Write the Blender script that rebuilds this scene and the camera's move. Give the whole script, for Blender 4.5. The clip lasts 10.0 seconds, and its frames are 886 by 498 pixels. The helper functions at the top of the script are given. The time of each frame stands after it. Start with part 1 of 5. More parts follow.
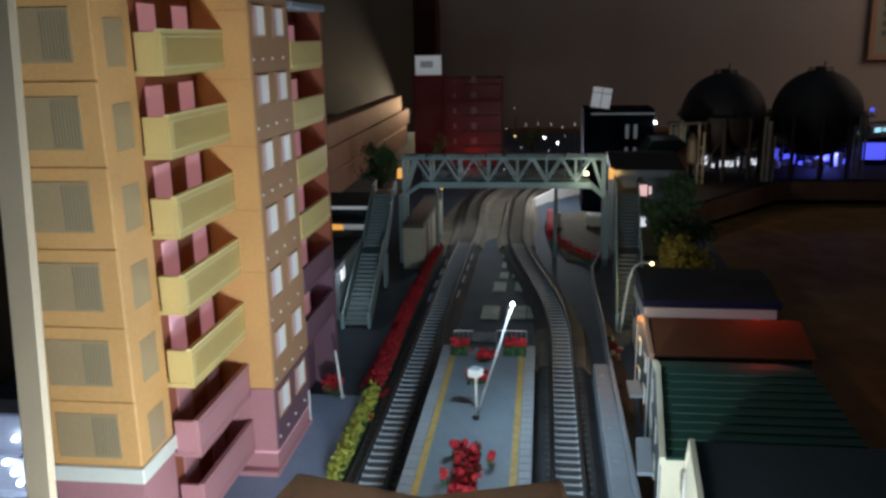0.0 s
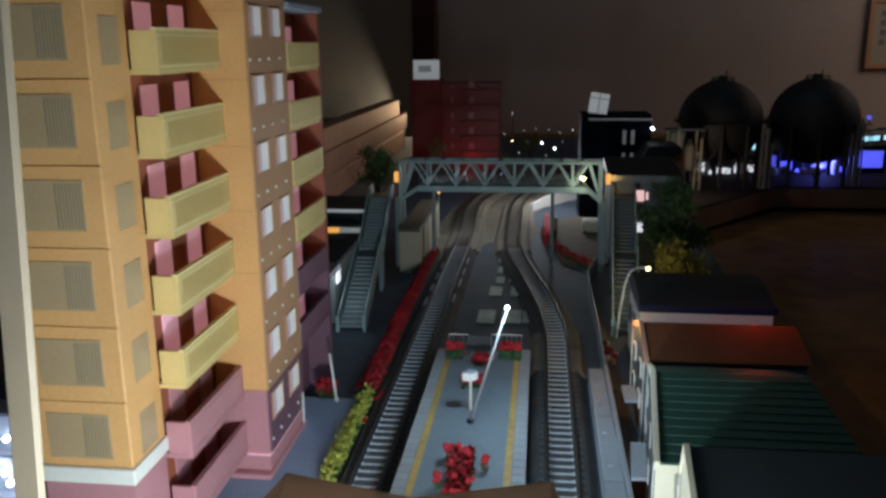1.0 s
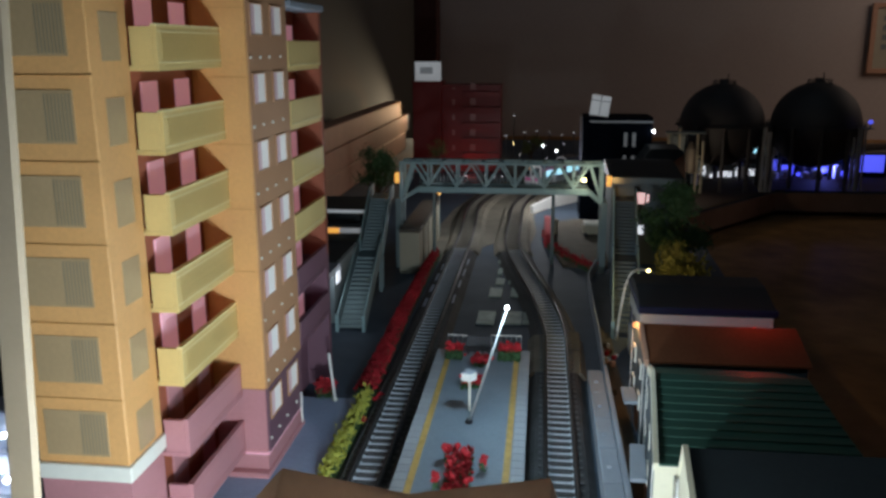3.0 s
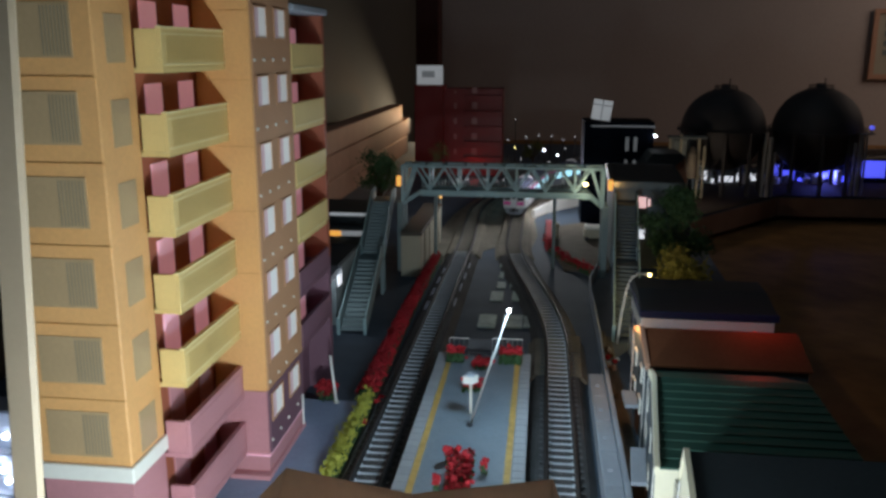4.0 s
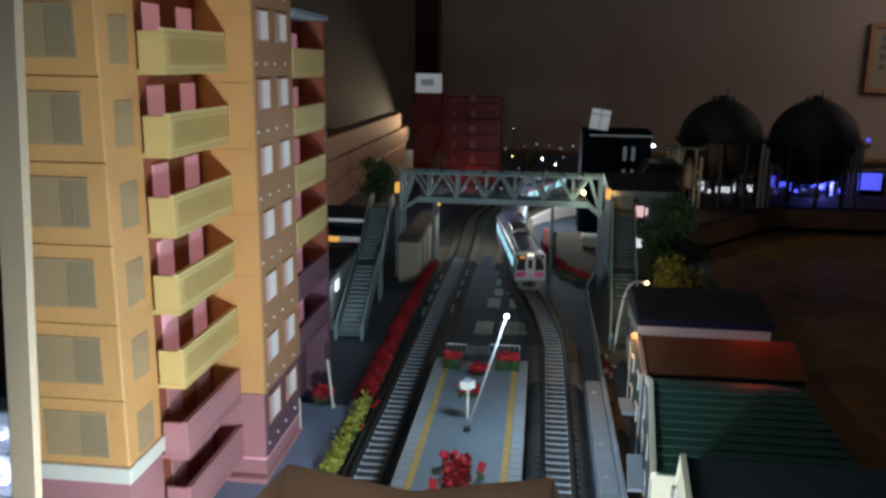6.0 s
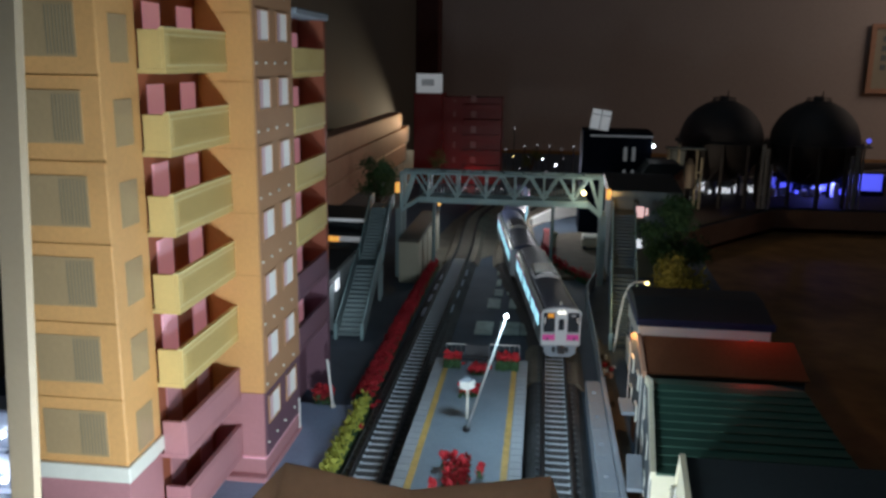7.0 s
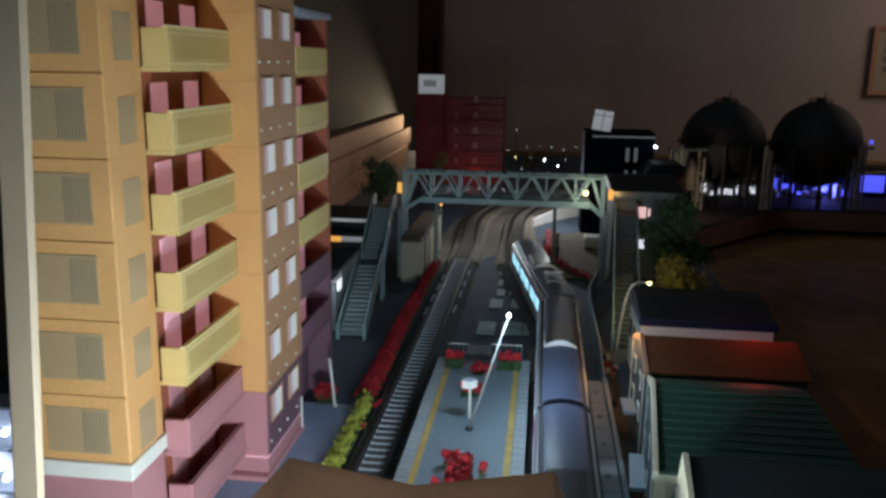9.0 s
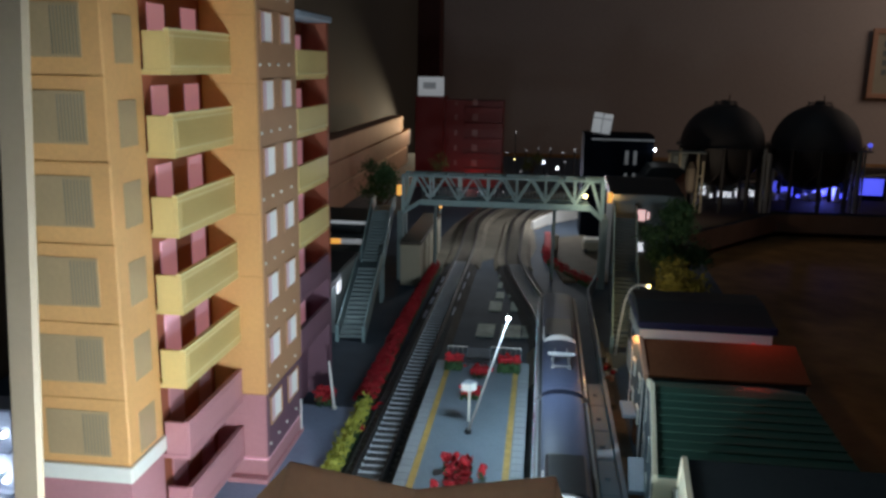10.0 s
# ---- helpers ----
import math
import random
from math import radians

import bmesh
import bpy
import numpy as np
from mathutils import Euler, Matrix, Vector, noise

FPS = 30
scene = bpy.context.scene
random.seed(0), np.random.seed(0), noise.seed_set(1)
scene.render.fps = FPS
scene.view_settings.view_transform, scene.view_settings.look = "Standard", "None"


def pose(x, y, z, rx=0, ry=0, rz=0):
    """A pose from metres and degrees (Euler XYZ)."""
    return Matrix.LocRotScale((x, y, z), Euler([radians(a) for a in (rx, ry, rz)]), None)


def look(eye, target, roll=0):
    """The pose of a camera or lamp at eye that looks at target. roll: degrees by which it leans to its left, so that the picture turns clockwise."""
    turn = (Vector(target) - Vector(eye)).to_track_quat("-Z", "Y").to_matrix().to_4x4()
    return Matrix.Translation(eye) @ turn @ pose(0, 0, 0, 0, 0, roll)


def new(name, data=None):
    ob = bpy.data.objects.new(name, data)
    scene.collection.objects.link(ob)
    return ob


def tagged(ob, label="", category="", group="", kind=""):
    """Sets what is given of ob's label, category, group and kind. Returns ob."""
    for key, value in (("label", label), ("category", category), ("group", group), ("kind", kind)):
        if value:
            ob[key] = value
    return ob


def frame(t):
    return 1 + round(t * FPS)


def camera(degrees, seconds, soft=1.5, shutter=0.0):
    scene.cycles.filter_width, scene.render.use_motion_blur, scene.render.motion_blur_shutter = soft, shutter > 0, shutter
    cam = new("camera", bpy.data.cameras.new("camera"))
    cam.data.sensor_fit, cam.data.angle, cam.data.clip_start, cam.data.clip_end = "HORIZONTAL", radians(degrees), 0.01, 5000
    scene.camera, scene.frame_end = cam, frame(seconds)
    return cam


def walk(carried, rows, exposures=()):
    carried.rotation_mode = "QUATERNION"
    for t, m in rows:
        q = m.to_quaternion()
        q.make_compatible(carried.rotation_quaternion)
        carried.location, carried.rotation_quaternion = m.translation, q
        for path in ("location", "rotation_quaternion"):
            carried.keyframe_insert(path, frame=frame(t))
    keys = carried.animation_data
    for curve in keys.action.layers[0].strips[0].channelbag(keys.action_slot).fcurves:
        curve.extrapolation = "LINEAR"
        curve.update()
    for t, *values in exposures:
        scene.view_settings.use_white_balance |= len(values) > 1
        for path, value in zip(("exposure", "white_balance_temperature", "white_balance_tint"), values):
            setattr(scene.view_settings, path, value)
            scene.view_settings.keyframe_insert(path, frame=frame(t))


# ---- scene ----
# A miniature railway town on a table, at night. Lengths below are in millimetres unless said otherwise.
cam = camera(56.5, 10.0, soft=3.0)
PATH = [
    (0, (0.00176, -0.01543, 0.13920), (-0.11656, 0.94641, -0.10751), -0.99),
    (0.5, (0.00223, -0.01503, 0.13859), (-0.11483, 0.94772, -0.10515), -0.74),
    (1, (0.00227, -0.01472, 0.13811), (-0.11277, 0.94910, -0.10235), -0.49),
    (1.5, (0.00262, -0.01409, 0.13839), (-0.11099, 0.95021, -0.10082), -0.31),
    (2, (0.00214, -0.01455, 0.13789), (-0.11112, 0.94994, -0.10075), -0.28),
    (2.5, (0.00260, -0.01421, 0.13728), (-0.11194, 0.95024, -0.10089), -0.22),
    (4, (0.00216, -0.01504, 0.13692), (-0.11473, 0.95039, -0.09607), 0.14),
    (4.5, (0.00224, -0.01557, 0.13692), (-0.11383, 0.95094, -0.09198), 0.31),
    (5, (0.00188, -0.01584, 0.13680), (-0.11235, 0.95168, -0.08873), 0.48),
    (5.5, (0.00148, -0.01621, 0.13614), (-0.11162, 0.95189, -0.08744), 0.68),
    (7, (0.00174, -0.01617, 0.13563), (-0.11187, 0.95222, -0.08641), 0.88),
    (7.5, (0.00156, -0.01593, 0.13511), (-0.11251, 0.95222, -0.08775), 0.96),
    (8, (0.00187, -0.01566, 0.13524), (-0.11336, 0.95225, -0.08811), 0.93),
    (8.5, (0.00133, -0.01621, 0.13505), (-0.11394, 0.95187, -0.08751), 0.96),
    (9, (0.00145, -0.01636, 0.13489), (-0.11411, 0.95219, -0.08549), 0.94),
    (9.5, (0.00109, -0.01660, 0.13482), (-0.11350, 0.95239, -0.08411), 1.06),
    (10, (0.00123, -0.01667, 0.13530), (-0.11321, 0.95252, -0.08283), 1.08),
]
walk(cam, [(t, look(eye, target, roll)) for t, eye, target, roll in PATH])
MM = 0.001
ALONG = 1.14  # the plan below is drawn this much short along y

# ---- light: a dark room, a dim lamp in it, the small lamps of the model, and added fills ----
world = bpy.data.worlds.new("night")
world.use_nodes = True
world.node_tree.nodes["Background"].inputs[0].default_value = (0.45, 0.45, 0.5, 1)
world.node_tree.nodes["Background"].inputs[1].default_value = 0.02
scene.world = world
scene.view_settings.exposure = 0.0


def bulb(name, x, y, z, watts, colour, radius=2.0):
    lamp = bpy.data.lights.new(name, "POINT")
    lamp.energy, lamp.color, lamp.shadow_soft_size = watts, colour, radius * MM
    ob = new(name, lamp)
    ob.location = (x * MM, y * ALONG * MM, z * MM)
    return ob


def panel_light(name, eye, target, watts, colour, size):
    lamp = bpy.data.lights.new(name, "AREA")
    lamp.energy, lamp.color, lamp.size = watts, colour, size * MM
    ob = new(name, lamp)
    ob.matrix_world = look([v * k * MM for v, k in zip(eye, (1, ALONG, 1))], [v * k * MM for v, k in zip(target, (1, ALONG, 1))])
    return ob


def spot_light(name, eye, target, watts, colour, cone, radius=2.0):
    lamp = bpy.data.lights.new(name, "SPOT")
    lamp.energy, lamp.color, lamp.shadow_soft_size = watts, colour, radius * MM
    lamp.spot_size, lamp.spot_blend = radians(cone), 0.8
    ob = new(name, lamp)
    ob.matrix_world = look([v * k * MM for v, k in zip(eye, (1, ALONG, 1))], [v * k * MM for v, k in zip(target, (1, ALONG, 1))])
    return ob


COOL, AMBER = (0.86, 0.93, 1.0), (1.0, 0.5, 0.15)
bulb("platform_light", -5.5, 210, 60, 0.08, (0.60, 0.84, 1.0), 4.0)
bulb("near_platform_light", -20, 80, 29, 0.61, (0.76, 0.90, 1.0), 7)
bulb("canopy_light", -10, 30, 30, 0.15, (0.80, 0.92, 1.0), 7)
bulb("street_light", 60, 338, 31, 0.021, (1.0, 0.72, 0.3), 1.0)
bulb("bridge_light", 28.5, 423, 58.6, 0.005, (1.0, 0.88, 0.6), 1.2)
bulb("bridge_end_light", 48, 446, 56, 0.002, AMBER, 1.2)
bulb("stair_light", -95, 326, 26, 0.004, COOL, 1.2)
bulb("yard_light", 14, 588, 47, 0.13, (0.96, 0.97, 1.0), 3)
# unseen fill behind the bridge, added to brighten the left track
bulb("left_track_fill", -42, 492, 48, 0.04, (0.86, 0.93, 1.0), 3)
bulb("lane_light", 34.6, 254, 35, 0.008, (1.0, 0.5, 0.18), 1.0)
bulb("left_end_light", -96, 470, 52, 0.004, AMBER, 1.5)
spot_light("shelf_spot", (-172, 1260, 30), (-178, 900, 40), 2.1, (1.0, 0.80, 0.54), 46)
spot_light("shelf_light", (-150, 1030, 50), (-186, 930, 42), 0.14, (1.0, 0.46, 0.16), 56)
bulb("red_light", -75, 778, 12, 0.006, (1.0, 0.05, 0.04), 3)
bulb("blue_light", 300, 790, 16, 0.07, (0.15, 0.18, 1.0), 4)
# unseen warm fill added to brighten the works tower and pinkish gable
bulb("works_fill", 138, 664, 30, 0.016, (1.0, 0.82, 0.62), 3)
# unseen bluish fill added to brighten the showcase panel
bulb("showcase_fill", -150, 143, 30, 0.008, (0.6, 0.75, 1.0), 4)
# unseen cool fill from above, added as general room light
panel_light("ceiling_fill", (60, 250, 1560), (60, 250, 0), 0.46, (0.45, 0.75, 1.0), 500)
panel_light("room_lamp", (1000, 1050, 500), (850, 1350, 60), 1.4, (1.0, 0.80, 0.68), 400)

# ---- materials ----


def mat(name, colour, rough=0.6, metal=0.0, vary=0.25, grain=900.0, bump=0.15, patch=60.0, glow=None, power=0.0, depth=0.0002, gloss=0.35):
    """A surface with fine grain and broad stains. grain and patch: noise per metre."""
    m = bpy.data.materials.new(name)
    m.use_nodes = True
    nt = m.node_tree
    b = nt.nodes["Principled BSDF"]
    b.inputs["Roughness"].default_value = rough
    b.inputs["Metallic"].default_value = metal
    b.inputs["Specular IOR Level"].default_value = gloss
    co = nt.nodes.new("ShaderNodeTexCoord")
    fine = nt.nodes.new("ShaderNodeTexNoise")
    fine.inputs["Scale"].default_value = grain
    fine.inputs["Detail"].default_value = 5
    wide = nt.nodes.new("ShaderNodeTexNoise")
    wide.inputs["Scale"].default_value = patch
    wide.inputs["Detail"].default_value = 3
    info = nt.nodes.new("ShaderNodeObjectInfo")
    for n in (fine, wide):
        nt.links.new(co.outputs["Object"], n.inputs["Vector"])
    add = nt.nodes.new("ShaderNodeMath")
    add.operation = "ADD"
    nt.links.new(fine.outputs["Fac"], add.inputs[0])
    nt.links.new(wide.outputs["Fac"], add.inputs[1])
    add2 = nt.nodes.new("ShaderNodeMath")
    add2.operation = "MULTIPLY_ADD"
    add2.inputs[1].default_value = 0.35
    nt.links.new(info.outputs["Random"], add2.inputs[0])
    nt.links.new(add.outputs[0], add2.inputs[2])
    ramp = nt.nodes.new("ShaderNodeMapRange")
    ramp.inputs["From Min"].default_value = 0.6
    ramp.inputs["From Max"].default_value = 1.75
    ramp.inputs["To Min"].default_value = 1 - vary
    ramp.inputs["To Max"].default_value = 1 + vary
    nt.links.new(add2.outputs[0], ramp.inputs["Value"])
    mul = nt.nodes.new("ShaderNodeMix")
    mul.data_type, mul.blend_type = "RGBA", "MULTIPLY"
    mul.inputs["Factor"].default_value = 1.0
    mul.inputs["A"].default_value = (*colour, 1)
    nt.links.new(ramp.outputs["Result"], mul.inputs["B"])
    nt.links.new(mul.outputs["Result"], b.inputs["Base Color"])
    if bump:
        bp = nt.nodes.new("ShaderNodeBump")
        bp.inputs["Strength"].default_value = bump
        bp.inputs["Distance"].default_value = depth
        nt.links.new(fine.outputs["Fac"], bp.inputs["Height"])
        nt.links.new(bp.outputs["Normal"], b.inputs["Normal"])
    if glow:
        b.inputs["Emission Color"].default_value = (*glow, 1)
        b.inputs["Emission Strength"].default_value = power
    return m


M = dict(
    asphalt=mat("asphalt", (0.050, 0.070, 0.098), 0.75, vary=0.4, bump=0.4),
    pavement=mat("pavement", (0.25, 0.30, 0.42), 0.6, vary=0.2),
    earth=mat("earth", (0.11, 0.092, 0.068), 0.9, vary=0.4, bump=0.6, patch=120),
    ballast=mat("ballast", (0.075, 0.074, 0.076), 0.9, vary=0.6, grain=1400, bump=1.0, depth=0.0006),
    tanballast=mat("tan_ballast", (0.21, 0.185, 0.145), 0.9, vary=0.45, grain=1400, bump=1.0, depth=0.0006),
    tansleeper=mat("tan_sleeper", (0.20, 0.18, 0.15), 0.7, vary=0.2),
    sleeper=mat("sleeper", (0.50, 0.55, 0.61), 0.4, vary=0.2, gloss=0.5),
    rail=mat("rail", (0.05, 0.045, 0.045), 0.5, 0.6, vary=0.2),
    slab=mat("platform_slab", (0.185, 0.228, 0.275), 0.55, vary=0.18, patch=90),
    edging=mat("platform_edging", (0.29, 0.315, 0.345), 0.6, vary=0.18),
    yellow=mat("yellow_paint", (0.44, 0.285, 0.085), 0.65, vary=0.5, grain=500),
    ochre=mat("ochre_plastic", (0.71, 0.385, 0.145), 0.5, vary=0.14, bump=0.05),
    # ochre with the side's shade put into its colour
    shadeochre=mat("shaded_ochre_plastic", (0.46, 0.245, 0.13), 0.55, vary=0.1, bump=0.05),
    cream=mat("pale_yellow_plastic", (0.69, 0.51, 0.20), 0.5, vary=0.08, bump=0.05),
    mauve=mat("mauve_plastic", (0.47, 0.22, 0.235), 0.55, vary=0.1, bump=0.05),
    maroon=mat("maroon_plastic", (0.30, 0.085, 0.045), 0.6, vary=0.15, bump=0.05),
    # doors and ledge glow in the material, though neither is a lamp
    pink=mat("pink_glow", (0.80, 0.46, 0.55), 0.5, vary=0.1, glow=(0.95, 0.42, 0.52), power=0.22),
    whiteband=mat("white_band", (0.75, 0.74, 0.66), 0.55, vary=0.08),
    greywin=mat("smoked_window", (0.43, 0.305, 0.165), 0.25, vary=0.12, bump=0.02, gloss=0.5),
    smoke=mat("dark_smoked_slat", (0.25, 0.205, 0.13), 0.4, vary=0.1),
    palepink=mat("pale_pink_curtain", (0.75, 0.52, 0.55), 0.6, vary=0.1),
    # white panels with a little brightness added as glow
    whitewin=mat("white_window_glow", (0.8, 0.78, 0.76), 0.4, vary=0.05, glow=(1.0, 0.93, 0.88), power=0.10),
    steel=mat("blue_green_steel", (0.28, 0.41, 0.43), 0.5, vary=0.15),
    stairgrey=mat("grey_stair_plastic", (0.17, 0.225, 0.235), 0.55, vary=0.15),
    concrete=mat("concrete", (0.27, 0.305, 0.35), 0.7, vary=0.15, bump=0.25),
    white=mat("white_plastic", (0.75, 0.75, 0.72), 0.45, vary=0.06),
    cream2=mat("cream_wall", (0.72, 0.68, 0.52), 0.6, vary=0.08),
    beige=mat("beige_wall", (0.36, 0.33, 0.25), 0.65, vary=0.12),
    darkroof=mat("dark_roof", (0.022, 0.030, 0.034), 0.6, vary=0.3),
    brownroof=mat("brown_roof", (0.12, 0.045, 0.021), 0.75, vary=0.35, gloss=0.1),
    greenroof=mat("green_roof", (0.026, 0.078, 0.057), 0.5, vary=0.15),
    navy=mat("navy_plastic", (0.004, 0.006, 0.012), 0.8, vary=0.2, gloss=0.05),
    bluefascia=mat("blue_fascia", (0.012, 0.022, 0.07), 0.5, vary=0.15),
    greywall=mat("grey_wall", (0.16, 0.19, 0.20), 0.65, vary=0.15),
    tank=mat("dark_tank_paint", (0.055, 0.05, 0.052), 0.6, vary=0.2),
    redwall=mat("red_plastic", (0.17, 0.010, 0.009), 0.45, vary=0.2),
    wood=mat("table_edge_wood", (0.36, 0.22, 0.16), 0.6, vary=0.3),
    floor=mat("room_floor_wood", (0.19, 0.098, 0.036), 0.75, vary=0.75, grain=60, patch=9, bump=0.25, depth=0.002, gloss=0.12),
    dimwin=mat("dim_window", (0.30, 0.12, 0.11), 0.3, vary=0.2),
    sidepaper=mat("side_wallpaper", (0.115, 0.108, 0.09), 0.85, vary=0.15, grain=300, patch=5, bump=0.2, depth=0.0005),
    wallpaper=mat("room_wallpaper", (0.42, 0.36, 0.33), 0.85, vary=0.12, grain=300, patch=4, bump=0.2, depth=0.0005),
    darkwood=mat("dark_post_wood", (0.06, 0.015, 0.012), 0.6, vary=0.3),
    plank=mat("shelf_plank", (0.42, 0.235, 0.155), 0.6, vary=0.15, grain=200),
    card=mat("brown_card", (0.46, 0.37, 0.285), 0.8, vary=0.15, bump=0.1),
    postcream=mat("cream_post", (0.47, 0.37, 0.25), 0.6, vary=0.06),
    red=mat("red_flowers", (0.42, 0.02, 0.03), 0.8, vary=0.5, grain=1500),
    yellowgreen=mat("yellow_green_leaves", (0.34, 0.345, 0.06), 0.8, vary=0.4, grain=1500),
    leaf=mat("green_leaves", (0.04, 0.09, 0.035), 0.8, vary=0.5, grain=1500),
    # lighter than leaf; on the low right tree it stands for lamplight
    olive=mat("olive_leaves", (0.12, 0.125, 0.035), 0.8, vary=0.5, grain=1500),
    bark=mat("bark", (0.07, 0.045, 0.03), 0.9, vary=0.4),
    trainwhite=mat("train_white", (0.58, 0.60, 0.62), 0.35, vary=0.05, gloss=0.5),
    trainsteel=mat("train_steel", (0.35, 0.36, 0.38), 0.35, 0.6, vary=0.1),
    magenta=mat("magenta_stripe", (0.75, 0.09, 0.38), 0.4, vary=0.05),
    trainroof=mat("train_roof", (0.072, 0.086, 0.150), 0.47, vary=0.2, gloss=0.5),
    acdark=mat("black_unit_paint", (0.025, 0.026, 0.032), 0.3, vary=0.2, gloss=0.6),
    polegrey=mat("pale_grey_pole", (0.30, 0.31, 0.31), 0.5, vary=0.1),
    stubgrey=mat("dark_sleeper_end", (0.11, 0.11, 0.115), 0.7, vary=0.2),
    # cable covers, and strips that imitate reflections on the rail
    palecover=mat("pale_cover_and_glint", (0.42, 0.46, 0.60), 0.5, vary=0.2),
    # lighter copy of the balcony cream, for edges that catch light
    litcream=mat("lit_cream_rim", (0.80, 0.66, 0.32), 0.5, vary=0.06),
    ochrejoint=mat("ochre_joint", (0.58, 0.31, 0.10), 0.6, vary=0.1),
    greybrown=mat("grey_brown_roof", (0.085, 0.07, 0.055), 0.75, vary=0.3),
    gutter=mat("pale_gutter", (0.55, 0.53, 0.46), 0.4, vary=0.1),
    # mauve with shade put into its colour, for side and far walls
    shademauve=mat("shaded_mauve_plastic", (0.17, 0.085, 0.115), 0.55, vary=0.1, bump=0.05),
    worksground=mat("works_ground", (0.030, 0.021, 0.018), 0.85, vary=0.4, gloss=0.1),
    showcase=mat("pale_blue_panel", (0.45, 0.5, 0.62), 0.4, vary=0.2),
    slatewall=mat("slate_wall", (0.06, 0.078, 0.09), 0.65, vary=0.2),
    # shaded copy of the grey stair plastic
    shadestair=mat("shaded_stair_plastic", (0.06, 0.082, 0.10), 0.6, vary=0.2),
    blackglass=mat("dark_glass", (0.03, 0.035, 0.042), 0.15, vary=0.1, bump=0, gloss=0.6),
    under=mat("underframe", (0.05, 0.05, 0.055), 0.7, vary=0.2),
    glass_cyan=mat("lit_train_window", (0.5, 0.6, 0.62), 0.2, vary=0.1, bump=0, glow=(0.36, 0.80, 1.0), power=1.15),
    headlamp=mat("headlamp", (0.9, 0.9, 0.8), 0.3, glow=(1.0, 0.95, 0.78), power=1.6),
    destination=mat("destination_sign", (0.5, 0.2, 0.02), 0.4, glow=(1.0, 0.42, 0.05), power=0.4),
    lampwhite=mat("lamp_glow_white", (0.9, 0.9, 0.9), 0.3, glow=(0.85, 0.93, 1.0), power=14.0),
    lampwarm=mat("lamp_glow_warm", (0.9, 0.8, 0.5), 0.3, glow=(1.0, 0.78, 0.32), power=8.0),
    lampamber=mat("lamp_glow_amber", (0.9, 0.6, 0.2), 0.3, glow=(1.0, 0.45, 0.08), power=0.8),
    winpink=mat("lit_window_pink", (0.9, 0.7, 0.7), 0.3, glow=(1.0, 0.62, 0.62), power=0.8),
    winwhite=mat("lit_window_white", (0.9, 0.9, 0.9), 0.3, glow=(0.85, 0.9, 1.0), power=0.9),
    winblue=mat("lit_window_blue", (0.3, 0.3, 0.9), 0.3, glow=(0.10, 0.12, 1.0), power=0.9),
    # faint glows for signs, also used to brighten fascias and a roof line
    paleglow=mat("pale_glow", (0.7, 0.72, 0.74), 0.5, vary=0.06, glow=(0.9, 0.95, 1.0), power=0.16),
    greyglow=mat("grey_glow", (0.25, 0.27, 0.3), 0.5, glow=(0.9, 0.95, 1.0), power=0.07),
)



def let_light_through(m, share):
    """Thin card: part of the light that falls on one side leaves on the other."""
    nt = m.node_tree
    out, b = nt.nodes["Material Output"], nt.nodes["Principled BSDF"]
    tr, mix = nt.nodes.new("ShaderNodeBsdfTranslucent"), nt.nodes.new("ShaderNodeMixShader")
    tr.inputs["Color"].default_value = (0.45, 0.33, 0.25, 1)
    mix.inputs["Fac"].default_value = share
    nt.links.new(b.outputs["BSDF"], mix.inputs[1])
    nt.links.new(tr.outputs["BSDF"], mix.inputs[2])
    nt.links.new(mix.outputs["Shader"], out.inputs["Surface"])


let_light_through(M["card"], 0.32)

# ---- building helpers: meshes are drawn in millimetres ----


def box(bm, x0, y0, z0, x1, y1, z1, soft=0.0):
    vs = [bm.verts.new((x, y, z)) for x in (x0, x1) for y in (y0, y1) for z in (z0, z1)]
    fs = [bm.faces.new([vs[i] for i in q]) for q in ((0, 1, 3, 2), (4, 6, 7, 5), (0, 4, 5, 1), (2, 3, 7, 6), (0, 2, 6, 4), (1, 5, 7, 3))]
    if soft:
        es = list({e for f in fs for e in f.edges})
        bmesh.ops.bevel(bm, geom=es, offset=soft, segments=1, affect="EDGES", clamp_overlap=True)


def bx(*a, soft=0.0):
    bm = bmesh.new()
    box(bm, *a, soft=soft)
    return bm


def rod(bm, p, q, r0, r1=None, seg=8):
    p, q = Vector(p), Vector(q)
    r1 = r0 if r1 is None else r1
    d = (q - p).normalized()
    a = d.orthogonal().normalized()
    b = d.cross(a)
    rings = []
    for c, r in ((p, r0), (q, r1)):
        rings.append([bm.verts.new(c + (a * math.cos(k * math.tau / seg) + b * math.sin(k * math.tau / seg)) * r) for k in range(seg)])
    for k in range(seg):
        bm.faces.new((rings[0][k], rings[0][(k + 1) % seg], rings[1][(k + 1) % seg], rings[1][k]))
    bm.faces.new(rings[0][::-1])
    bm.faces.new(rings[1])


def beam(bm, p, q, w, h):
    """A square bar from p to q."""
    p, q = Vector(p), Vector(q)
    d = (q - p).normalized()
    side = d.cross(Vector((0, 0, 1)))
    side = (Vector((1, 0, 0)) if side.length < 1e-4 else side.normalized()) * w / 2
    up = side.cross(d).normalized() * h / 2
    rings = [[bm.verts.new(c + s * side + u * up) for s, u in ((-1, -1), (1, -1), (1, 1), (-1, 1))] for c in (p, q)]
    for k in range(4):
        bm.faces.new((rings[0][k], rings[0][(k + 1) % 4], rings[1][(k + 1) % 4], rings[1][k]))
    bm.faces.new(rings[0][::-1])
    bm.faces.new(rings[1])


